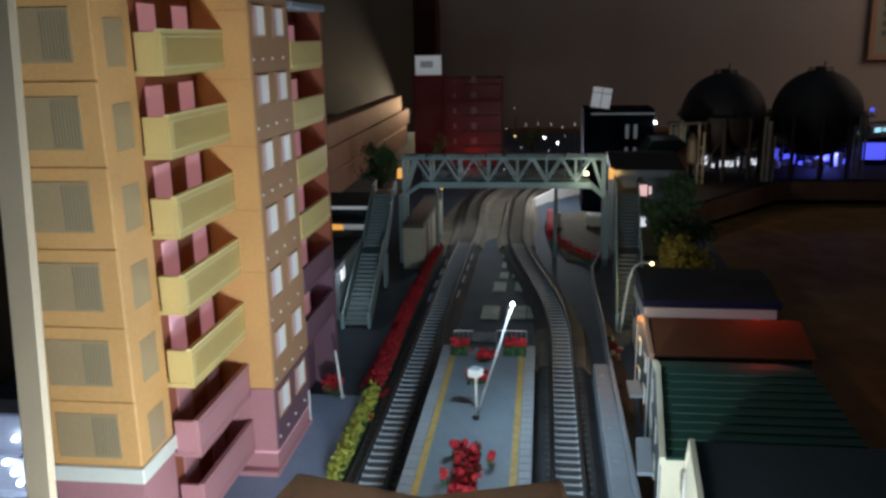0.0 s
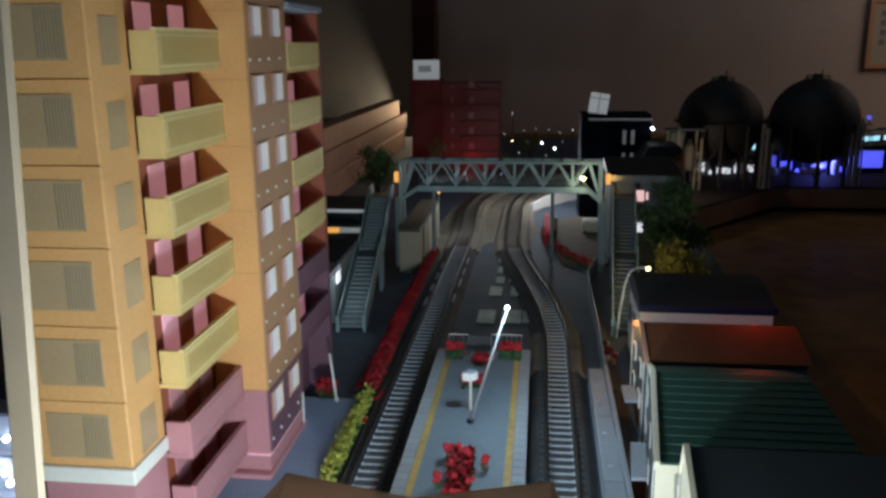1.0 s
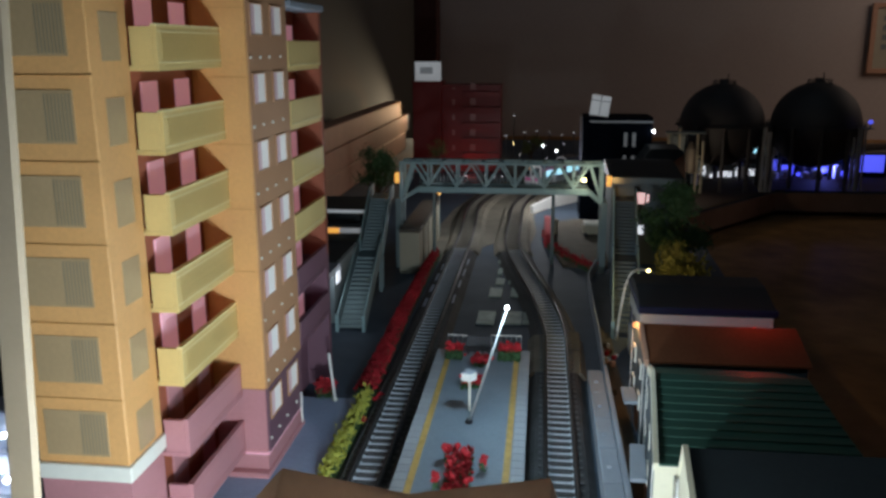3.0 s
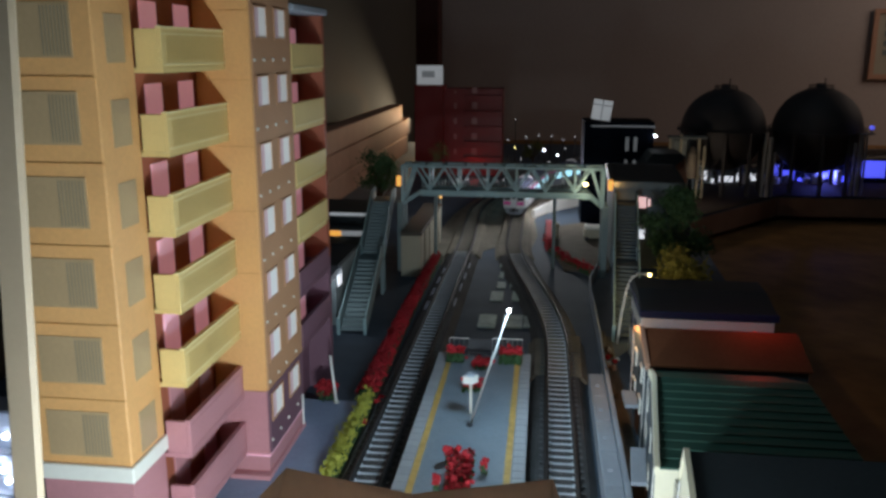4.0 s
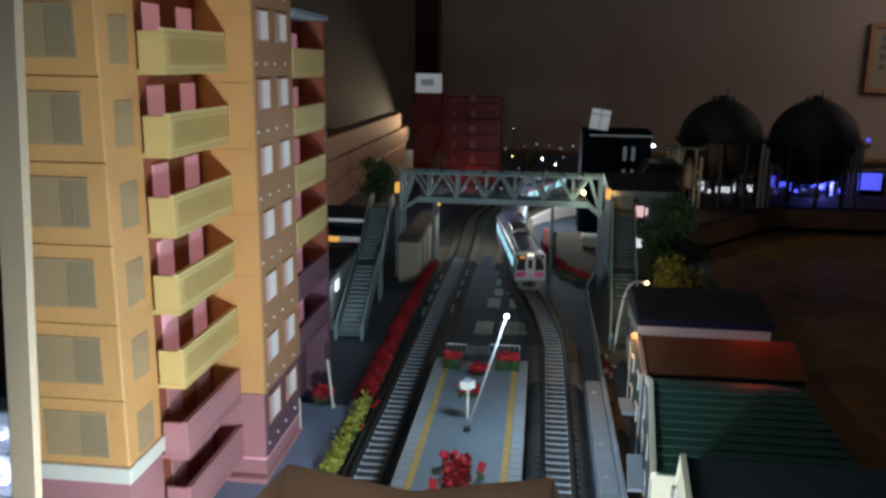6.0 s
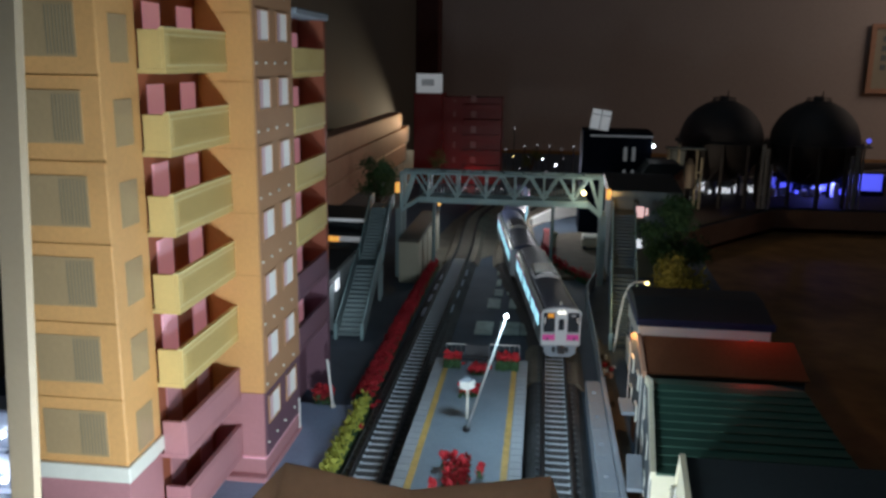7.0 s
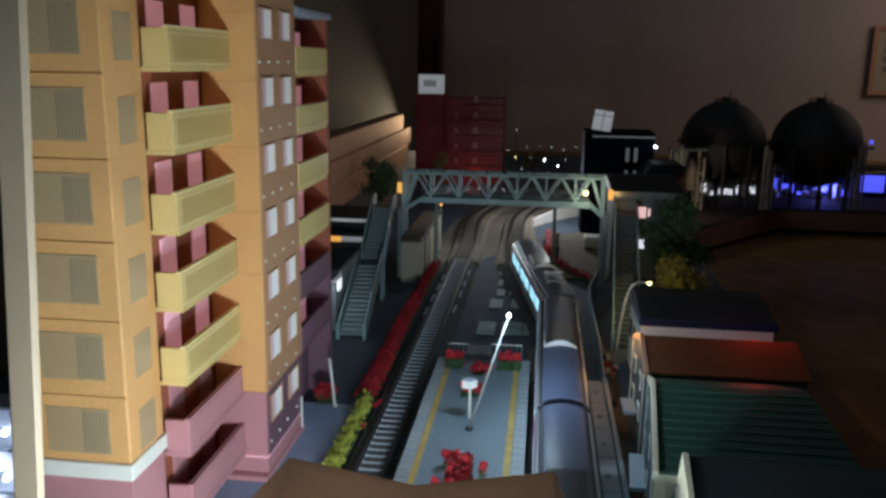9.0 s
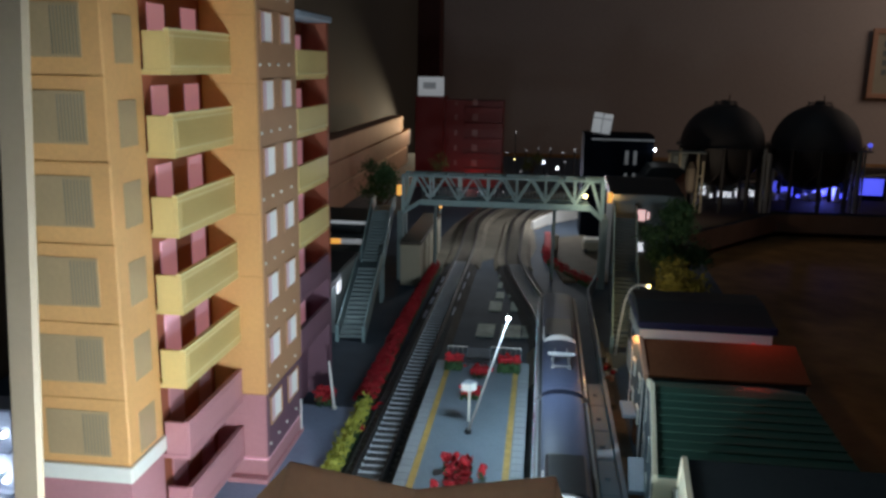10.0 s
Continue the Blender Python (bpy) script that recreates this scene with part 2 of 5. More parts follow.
def ball(bm, c, r, sub=2, squash=1.0):
    bmesh.ops.create_icosphere(bm, subdivisions=sub, radius=r, matrix=Matrix.Translation(c) @ Matrix.Diagonal((1, 1, squash, 1)))


def prism(bm, outline, axis, lo, hi):
    """An outline of 2D points drawn out along an axis (x: points are y,z; y: x,z; z: x,y)."""
    def at(p, v):
        return {"x": (v, p[0], p[1]), "y": (p[0], v, p[1]), "z": (p[0], p[1], v)}[axis]
    a = [bm.verts.new(at(p, lo)) for p in outline]
    b = [bm.verts.new(at(p, hi)) for p in outline]
    n = len(outline)
    for k in range(n):
        bm.faces.new((a[k], a[(k + 1) % n], b[(k + 1) % n], b[k]))
    bm.faces.new(a[::-1])
    bm.faces.new(b)


def sweep(bm, path, profile):
    """A closed profile of (offset to the right, height) swept along a plan path."""
    rings = []
    for i, p in enumerate(path):
        a, b = path[max(i - 1, 0)], path[min(i + 1, len(path) - 1)]
        d = Vector((b[0] - a[0], b[1] - a[1])).normalized()
        r = Vector((d.y, -d.x))
        rings.append([bm.verts.new((p[0] + r.x * o, p[1] + r.y * o, h)) for o, h in profile])
    n = len(profile)
    for u, v in zip(rings, rings[1:]):
        for k in range(n):
            bm.faces.new((u[k], u[(k + 1) % n], v[(k + 1) % n], v[k]))
    bm.faces.new(rings[0][::-1])
    bm.faces.new(rings[-1])


def mesh_of(bm, name, material, smooth=False, along=ALONG):
    bmesh.ops.recalc_face_normals(bm, faces=bm.faces)
    bmesh.ops.scale(bm, vec=(MM, MM * along, MM), verts=bm.verts)
    me = bpy.data.meshes.new(name)
    bm.to_mesh(me)
    bm.free()
    me.materials.append(material)
    if smooth:
        for p in me.polygons:
            p.use_smooth = True
    return me


def part(name, bm, material, parent, label="", smooth=False, along=ALONG):
    ob = new(name, mesh_of(bm, name, material, smooth, along))
    ob.parent = parent
    return tagged(ob, label)


def thing(name, x, y, z, label, category, group="", rz=0, kind=""):
    ob = new(name)
    ob.empty_display_size = 0.005
    ob.matrix_basis = pose(x * MM, y * ALONG * MM, z * MM, 0, 0, rz)
    return tagged(ob, label, category, group, kind)


def solid(name, bm, material, label, category="", group="", kind="", smooth=False):
    return tagged(new(name, mesh_of(bm, name, material, smooth)), label, category, group, kind)


def repeat(name, mesh, parent, x, y, z, rz=0):
    ob = new(name, mesh)
    ob.parent = parent
    ob.matrix_basis = pose(x * MM, y * ALONG * MM, z * MM, 0, 0, rz)
    return ob


def leaves(bm, rng, spot, count, size):
    """Small folded leaf clumps at places that spot() gives."""
    for _ in range(count):
        c = Vector(spot())
        s = size * rng.uniform(0.6, 1.3)
        a, b, d = (Vector((rng.gauss(0, 1), rng.gauss(0, 1), rng.gauss(0, 1))).normalized() * s for _ in range(3))
        v = [bm.verts.new(c + w) for w in (a, b, -a * 0.8, -b * 0.8, d * 0.8)]
        bm.faces.new((v[0], v[1], v[4]))
        bm.faces.new((v[1], v[2], v[4]))
        bm.faces.new((v[2], v[3], v[4]))
        bm.faces.new((v[3], v[0], v[4]))


# ---- the room ----
def room():
    solid("floor", bx(-400, -1500, -60, 2200, 1400, -24), M["floor"], "dark brown wooden floor under the model", kind="structure")
    solid("wall_back", bx(-230, 1350, -24, 2200, 1400, 1600), M["wallpaper"], "dim grey-brown papered room wall", kind="structure")
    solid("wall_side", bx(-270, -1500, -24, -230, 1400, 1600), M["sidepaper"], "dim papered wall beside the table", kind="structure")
    solid("wall_far_side", bx(2200, -1500, -24, 2240, 1400, 1600), M["wallpaper"], "dim papered room wall", kind="structure")
    solid("wall_behind", bx(-270, -1540, -24, 2240, -1500, 1600), M["wallpaper"], "dim papered room wall", kind="structure")
    solid("ceiling", bx(-270, -1540, 1600, 2240, 1400, 1640), M["wallpaper"], "dim room ceiling", kind="structure")
    solid("corner_post", bx(-230, 1312, -24, -188, 1349, 1600, soft=2), M["darkwood"], "dark reddish wooden corner post", kind="structure")
    pic = thing("wall_calendar", 572, 1348, 98, "pale framed calendar hanging on the wall", "calendar")
    fr = bmesh.new()
    for a in ((-12, -5, -6, 90, -1, 2), (-12, -5, 104, 90, -1, 112), (-12, -5, 2, -4, -1, 104), (82, -5, 2, 90, -1, 104)):
        box(fr, *a)
    part("frame", fr, M["plank"], pic, "brown wooden frame")
    part("sheet", bx(-4, -3, 2, 82, -1, 104), M["beige"], pic, "pale calendar sheet")
    for i in range(4):
        for j in range(4):
            part("print_bar", bx(8 + i * 16, -3.6, 34 + j * 16, 17 + i * 16, -3.05, 43 + j * 16), M["greywall"], pic)


# ---- the table and the ground of the model ----
def table():
    rim = [(-225, -300), (112, -300), (112, 330), (123, 599), (231, 716), (900, 724), (900, 1100), (-225, 1100)]
    bm = bmesh.new()
    prism(bm, rim, "z", -1.5, 0)
    solid("ground", bm, M["asphalt"], "dark grey painted ground of the model town", kind="structure")
    bm = bmesh.new()
    prism(bm, [(96, 500), (120, 560), (121.5, 598), (229.5, 715.5), (899, 723.5), (899, 1090), (60, 1090), (80, 620)], "z", 0.02, 0.5)
    solid("works_ground", bm, M["worksground"], "very dark brown ground round the gas tanks", kind="structure")
    bm = bmesh.new()
    prism(bm, [(x + (1 if x > 0 else 0), y - (1 if x > 200 else 0)) for x, y in rim], "z", -19.5, -1.6)
    solid("baseboard", bm, M["wood"], "brown wooden board under the model town", kind="structure")
    # dark set-back strip that imitates the contact shadow under the board
    bm = bmesh.new()
    prism(bm, [(x - (14 if x > 0 else 0), y + (12 if 500 < y < 1000 else 0)) for x, y in rim], "z", -23.98, -19.6)
    solid("trim", bm, M["darkwood"], "dark recessed strip in place of the board's contact shadow", kind="structure")


# ---- tracks ----
BEND_X, BEND_Y = 263.0, 668.0 / ALONG  # the centre of the far bend
BEND_END = 60


def bend(pts, radius, run):
    """The far bend about its centre, and the straight behind it."""
    for i in range(1, BEND_END + 1):
        a = radians(i)
        pts.append((BEND_X - radius * math.cos(a), BEND_Y + radius * math.sin(a) / ALONG))
    x, y = pts[-1]
    for i in range(1, run):
        pts.append((x + 20 * i * math.sin(radians(BEND_END)), y + 20 * i * math.cos(radians(BEND_END)) / ALONG))
    return pts


def right_track():
    """Plan of the track beside the houses, from behind the camera out to the far bend."""
    pts = [(11.3, y) for y in range(-420, 300, 20)]
    y = 300.0
    while y < BEND_Y:
        k = min(max((y - 305) / 195, 0), 1)
        pts.append((11.3 - 28.3 * k * k * (3 - 2 * k), y))
        y += 4
    return bend(pts, 280, 33)


def left_track():
    pts = [(-50.5, y) for y in range(-300, 481, 10)]
    y = 484.0
    while y < BEND_Y:
        k = (y - 480) / (BEND_Y - 480)
        pts.append((-50.5 - 3.5 * k * k * (3 - 2 * k), y))
        y += 8
    return bend(pts, 317, 33)


class Line:
    """A plan path measured along its length."""

    def __init__(self, pts):
        self.p = np.array(pts, float) * (1, ALONG)
        self.s = np.r_[0, np.cumsum(np.hypot(*np.diff(self.p, axis=0).T))]

    def at(self, s):
        return np.array([np.interp(s, self.s, self.p[:, 0]), np.interp(s, self.s, self.p[:, 1])])

    def heading(self, s):
        d = self.at(s + 2) - self.at(s - 2)
        return math.degrees(math.atan2(-d[0], d[1]))

    def where(self, y):
        return float(np.interp(y * ALONG, self.p[:, 1], self.s))


RIGHT, LEFT = Line(right_track()), Line(left_track())
RAIL_TOP = 6.0


def track(line, label, change):
    """change: plan places along y where the bed turns from dark to tan and back."""
    pts = [tuple(p) for p in line.p]
    t = thing("railway_track", 0, 0, 0, label, "railway track", "railway tracks", kind="structure")
    stops = [0.0] + [line.where(y) for y in change] + [float(line.s[-1])]
    for k, (a, b) in enumerate(zip(stops, stops[1:])):
        run = [tuple(line.at(a))] + [tuple(p) for p, d in zip(line.p, line.s) if a + 0.5 < d < b - 0.5] + [tuple(line.at(b))]
        w = 13.0 if k % 2 else 11.5
        bm = bmesh.new()
        sweep(bm, run, [(-w, 0), (3 - w, 3.3), (w - 3, 3.3), (w, 0)])
        part("ballast_bed", bm, M["tanballast"] if k % 2 else M["ballast"], t, "tan ballast bed" if k % 2 else "dark ballast bed", along=1)
    for off in (-4.85, 4.85):
        bm = bmesh.new()
        sweep(bm, pts, [(off - 0.8, 3.6), (off - 0.8, 3.9), (off - 0.4, 4.4), (off - 0.4, 6), (off + 0.4, 6), (off + 0.4, 4.4), (off + 0.8, 3.9), (off + 0.8, 3.6)])
        part("rail", bm, M["rail"], t, "dull steel rail", along=1)

    def tie():
        bm = bmesh.new()
        box(bm, -4.1, -0.42, 3.0, 4.1, 0.42, 3.66, soft=0.1)
        for x in (-3.75, 3.75):
            box(bm, x - 0.3, -0.8, 3.0, x + 0.3, 0.8, 3.95, soft=0.1)
        return bm

    me = mesh_of(tie(), "sleeper", M["sleeper"], along=1)
    stub = bmesh.new()
    for x in (-6.7, 6.7):
        box(stub, x - 0.6, -0.7, 3.0, x + 0.6, 0.7, 3.9, soft=0.15)
    stub = mesh_of(stub, "sleeper_end", M["stubgrey"], along=1)
    s = line.where(150)
    far = bmesh.new()
    n = 0
    while s < line.s[-1] - 5:
        x, y = line.at(s)
        h = line.heading(s)
        if n < 76:
            repeat("sleeper_end", stub, repeat("sleeper", me, t, x, y / ALONG, 0, h), 0, 0, 0)
        else:
            v0 = len(far.verts)
            box(far, -3.9, -0.8, 3.0, 3.9, 0.8, 3.9)
            far.verts.ensure_lookup_table()
            mt = Matrix.Translation((x, y, 0)) @ Matrix.Rotation(radians(h), 4, "Z")
            for v in far.verts[v0:]:
                v.co = mt @ v.co
        n += 1
        s += 4.8
    tagged(part("far_sleepers", far, M["tansleeper"], t, along=1), kind="stuff")
    return t


def tracks():
    track(LEFT, "straight railway track with pale sleepers beside the platform", (462,))
    track(RIGHT, "railway track with pale sleepers swinging into the bend", (277, 318, 462))


# ---- platform ----
def platform():
    p = thing("platform", 0, 0, 0, "grey station island platform with yellow safety lines", "platform", kind="structure")
    bm = bmesh.new()
    prism(bm, [(-38, -250), (-0.7, -250), (-0.7, 274), (-2, 276), (-37, 273), (-38, 271)], "z", 0, 12.2)
    part("platform_body", bm, M["slab"], p)
    bm = bmesh.new()
    prism(bm, [(-34.9, -250), (-4.3, -250), (-4.3, 274), (-34.9, 271.5)], "z", 12.3, 13.0)
    part("platform_top", bm, M["slab"], p, "worn grey asphalt platform top")
    tile = mesh_of(bx(-2.0, -1.95, 12.3, 2.0, 1.95, 13.1, soft=0.15), "edge_tile", M["edging"])
    for i in range(46):
        y = 92 + i * 4.0
        repeat("edge_tile", tile, p, -36.95, y, 0)
        repeat("edge_tile", tile, p, -1.75 - 0.5, y + 1.5, 0)
    for x in (-33.6, -5.6):
        part("yellow_line", bx(x - 1.05, -250, 13.01, x + 1.05, 268, 13.09), M["yellow"], p, "worn yellow safety line")


def platform_lamp():
    t = thing("platform_lamp", -19.8, 213.5, 13, "leaning white platform lamp with a glowing head", "lamp post")
    bm = bmesh.new()
    rod(bm, (0, 0, 0), (12.2, 0, 40.6), 0.5, 0.32, 10)
    part("pole", bm, M["polegrey"], t, smooth=True)
    bm = bmesh.new()
    rod(bm, (0, 0, 0), (0.3, 0, 1.2), 1.3, 1.0, 12)
    part("base", bm, M["under"], t, "black round base")
    bm = bmesh.new()
    ball(bm, (12.4, 0, 41.4), 0.7)
    part("bulb", bm, M["lampwhite"], t, "glowing white bulb", True)
    s = thing("platform_sign", -20.4, 222, 13, "white box-shaped station sign on a post", "sign")
    bm = bmesh.new()
    rod(bm, (0, 0, 0), (0, 0, 12.3), 0.45, 0.45, 10)
    part("post", bm, M["whiteband"], s)
    bm = bmesh.new()
    prism(bm, [(-2.7, -1.6), (0.6, -2.4), (2.5, 0.2), (-0.8, 2.0)], "z", 11.8, 14.5)
    part("sign_box", bm, M["white"], s)
    bm = bmesh.new()
    prism(bm, [(-2.5, -1.5), (0.6, -2.2), (2.3, 0.2), (-0.8, 1.8)], "z", 14.51, 14.8)
    part("sign_top", bm, M["concrete"], s, "grey sign top")


def flower_clump(x, y, z, sx, sy, h, label, reds=260, greens=200, seed=1, name="flower_bed", front=0.0):
    rng = random.Random(seed)
    t = thing(name, x, y, z, label, "flowers", "red flower beds")
    g = bmesh.new()
    leaves(g, rng, lambda: (rng.uniform(-sx, sx), rng.uniform(-sy, sy) - front, rng.uniform(0, h * 0.7)), greens, 0.8)
    part("leaves", g, M["leaf"], t, "dark green leaves")
    r = bmesh.new()
    leaves(r, rng, lambda: (rng.uniform(-sx, sx), rng.uniform(-sy, sy), rng.uniform(h * 0.5, h)), reds, 0.75)
    for _ in range(8 + int(sx * sy * 0.55)):
        ball(r, (rng.gauss(0, sx * 0.6), rng.uniform(-sy, sy), h * rng.uniform(0.8, 1.15)), rng.uniform(0.5, 1.15), 1)
    part("blossoms", r, M["red"], t, "bright red blossoms")
    return t


def platform_things():
    flower_clump(-31, 267, 13, 3.4, 2.0, 5, "red flowers over green leaves in a low planter", 200, 330, seed=2, front=2.2)
    flower_clump(-8.5, 268.5, 13, 4.4, 2.2, 5, "red flowers behind a green bush in a low planter", 260, 480, seed=3, front=2.6)
    flower_clump(-20, 260, 13, 3.4, 3, 3.4, "low bed of red flowers behind the sign", 240, 90, seed=4)
    flower_clump(-21.5, 241, 13, 3.4, 3.2, 3.5, "low bed of red flowers beside the sign", 150, 150, seed=5)
    flower_clump(-19.6, 178, 13, 3.6, 14, 4.4, "long bed of bright red flowers on the platform", 520, 620, seed=6)
    for x, y, k in ((-25.4, 175, 41), (-12.6, 185, 42), (-24.0, 190, 43)):
        flower_clump(x, y, 13, 1.0, 1.2, 4.2, "small loose red flower beside the long bed", 22, 16, k, "flower_tuft")
    for x0, x1, y in ((-34.3, -26.2, 272.2), (-16.5, -3.9, 273.5)):
        f = thing("pipe_fence", x0, y, 12.9, "low white pipe fence at the platform end", "fence", "platform fences")
        for z in (3.6, 7.4):
            bm = bmesh.new()
            rod(bm, (0, 0, z), (x1 - x0, 0, z), 0.17 if z > 5 else 0.13, seg=6)
            part("rail", bm, M["white"] if z > 5 else M["greywall"], f)
        k = int((x1 - x0) // 2)
        for i in range(k + 1):
            bm = bmesh.new()
            rod(bm, ((x1 - x0) * i / k, 0, 0), ((x1 - x0) * i / k, 0, 7.4), 0.16, seg=6)
            part("post", bm, M["concrete"] if i in (0, k) else M["greywall"], f)
    b = thing("platform_bench", -21.5, 270.5, 13, "dark bench with a slatted back on the platform", "bench")
    part("seat", bx(-5, -1.5, 2.2, 5, 1.3, 2.8), M["under"], b)
    part("backrest", bx(-5, 1.2, 2.8, 5, 1.8, 7.2), M["under"], b)
    for x in (-4.5, -1.5, 1.5, 4.1):
        part("leg", bx(x, -1.3, 0, x + 0.5, 1.6, 2.2), M["under"], b)


# ---- the tall apartment house ----
def apartment():
    t = thing("apartment_building", 0, 0, 0, "tall ochre toy apartment building with pale yellow balconies", "building")
    P = 19.95
    TOP = 205
    # walls: nearest block, recessed bay, window block, far bay
    part("wall", bx(-121, 141.5, 36, -97, 157.5, TOP, soft=0.3), M["ochre"], t, "ochre block with smoked windows")
    part("base_wall", bx(-121, 141.8, 0, -97.3, 157.5, 31.6), M["mauve"], t, "mauve ground storey")
    part("white_band", bx(-121, 140.9, 31.6, -96.4, 158, 36, soft=0.3), M["whiteband"], t, "white band round the block")
    part("bay_wall", bx(-121, 157.5, 0, -99, 193, TOP), M["maroon"], t, "dark red wall behind the balconies")
    part("wall", bx(-121, 193, 31.8, -82.4, 226, TOP, soft=0.3), M["ochre"], t, "ochre gable face of the window block")
    part("base_wall", bx(-121, 193.2, 0, -82.6, 226, 31.7), M["mauve"], t, "mauve ground storey")
    # thin skins carry the side face's shade as darker colour
    part("base_skin", bx(-82.55, 193.8, 10.3, -82.02, 226, 31.65), M["shademauve"], t, "side wall in shaded mauve")
    part("plinth", bx(-95, 190.2, 0, -81.6, 226.3, 4.2, soft=0.3), M["mauve"], t, "mauve plinth")
    # the ledge takes the doors' added glow
    part("ledge", bx(-94.5, 192.5, 9.6, -82.1, 226.2, 10.2), M["pink"], t, "thin pink ledge with an added glow")
    part("side_skin", bx(-82.35, 193.6, 31.9, -81.95, 226, TOP), M["shadeochre"], t, "side wall in ochre shaded to brown")
    part("far_bay_wall", bx(-121, 226, 56, -92, 263, 150), M["maroon"], t)
    part("far_base_wall", bx(-121, 226, 0, -92, 263, 55.9), M["shademauve"], t, "lower wall in shaded mauve")
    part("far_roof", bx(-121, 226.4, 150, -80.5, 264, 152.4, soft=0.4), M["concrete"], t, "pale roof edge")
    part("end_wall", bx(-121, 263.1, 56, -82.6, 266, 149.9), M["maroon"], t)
    part("end_base_wall", bx(-121, 263.1, 0, -82.6, 266, 55.9), M["shademauve"], t, "end wall in shaded mauve")
    # joints between storeys
    for k in range(8):
        z = 53.5 + 19.4 * k
        part("storey_joint", bx(-121, 141.3, z, -96.85, 141.6, z + 0.2), M["ochrejoint"], t)
        part("storey_joint", bx(-94.5, 192.85, z + 17, -82, 193.1, z + 17.2), M["ochrejoint"], t)
    win_front = mesh_of(bx(-16.5, -0.05, 0, 0, 0.4, 12), "window", M["greywin"])
    slat = mesh_of(bx(-0.2, -0.13, 0.6, 0.2, -0.02, 11.2), "slat", M["smoke"])
    win_side = mesh_of(bx(-0.4, 0, 0, 0.05, 7.5, 11), "window", M["greywin"])
    for k in range(8):
        z = 38.4 + 19.4 * k
        w = repeat("window", win_front, t, -101.8, 141.4, z)
        for i in range(8):
            repeat("slat", slat, w, -0.8 - i * 0.85, 0, 0)
        repeat("window", win_side, t, -96.95, 146.2, z - 1.2)
    # balconies of the recessed bay
    for k in range(-2, 7):
        z0 = 50.2 + 20.5 * k
        if z0 < 12:
            z0 = 10.5
        m = M["cream"] if k >= 0 else M["mauve"]
        b = part("balcony", bx(-99, 158, z0 - 0.6, -90, 193, z0 + 0.6), m, t, "pale yellow balcony" if k >= 0 else "mauve balcony")
        part("front_panel", bx(-97, 158, z0 + 0.61, -91, 159, z0 + 10, soft=0.12), m, b)
        part("side_panel", bx(-91, 158, z0 + 0.61, -90, 193, z0 + 10, soft=0.12), m, b)
        # mouldings and coping have the caught light in their paler colour
        part("lower_moulding", bx(-90.01, 158.4, z0 + 1.2, -89.85, 192.9, z0 + 1.7), M["litcream"] if k >= 0 else m, b)
        part("upper_moulding", bx(-90.01, 158.4, z0 + 8.6, -89.85, 192.9, z0 + 9.0), M["litcream"] if k >= 0 else m, b)
        # fine ribs added so that their own shadows darken the panel
        if k >= 0:
            for i in range(9):
                z = z0 + 2.3 + i * 0.68
                part("panel_rib", bx(-90.01, 160, z, -89.82, 191.5, z + 0.25), m, b)
        part("coping", bx(-91.3, 157.8, z0 + 10.01, -89.85, 193, z0 + 10.6), M["litcream"] if k >= 0 else m, b)
        # pink doors are brightened by their own glow
        for y in (164.5, 182):
            part("balcony_door", bx(-99, y, z0 + 0.7, -98.6, y + 8.0, z0 + 17), M["pink"] if k >= 0 else M["mauve"], b, "pink balcony door with an added glow" if k >= 0 else "mauve balcony door")
    # windows of the side wall, with reveals
    for k in range(9):
        z = 120.9 + P * (k - 5)
        if z < 16 or z > TOP - 12:
            continue
        for y in (195.8, 211.8):
            f = bmesh.new()
            box(f, -82.0, y - 0.5, z - 0.5, -81.55, y, z + 9)
            box(f, -82.0, y + 9, z - 0.5, -81.55, y + 9.5, z + 9)
            box(f, -82.0, y, z - 0.5, -81.55, y + 9, z)
            box(f, -82.0, y, z + 8.6, -81.55, y + 9, z + 9)
            w = part("window", f, M["shadeochre"], t)
            # the pane's faint glow is added, no lamp is behind it
            part("pane", bx(-82.2, y, z, -81.85, y + 9, z + 8.6), M["whitewin"], w, "white window panel with an added faint glow")
            part("curtain", bx(-81.84, y + 0.05, z + 0.1, -81.7, y + 3.0, z + 8.5), M["palepink"], w, "pinkish curtain")
        stud = bmesh.new()
        for y in (194.6, 202, 209.5, 219):
            rod(stud, (-82.0, y, z - 6.5), (-81.5, y, z - 6.5), 0.45, seg=8)
        part("wall_studs", stud, M["whiteband"], t, "small white vent dots")
    # far bay balconies
    for k in range(-5, 1):
        z0 = 130 + 19.6 * k
        # low balconies take the mauve that has shade in it
        m = M["cream"] if z0 > 60 else M["shademauve"]
        b = part("balcony", bx(-92, 226.2, z0 - 0.6, -82, 260.4, z0 + 0.6), m, t)
        part("side_panel", bx(-83, 226.2, z0 + 0.61, -81.6, 261, z0 + 9.4, soft=0.12), m, b)
        # paler moulding imitates an edge catching light
        part("moulding", bx(-81.61, 226.4, z0 + 1.2, -81.45, 260.8, z0 + 1.7), M["litcream"] if z0 > 60 else m, b)
        part("balcony_door", bx(-92, 250.5, z0 + 0.7, -91.5, 259.5, z0 + 15), M["pink"], b, "pink balcony door with an added glow")
    part("rain_pipe", bx(-81.9, 223.5, 4.3, -81.4, 224.1, 16), M["white"], t, "short white rain pipe")


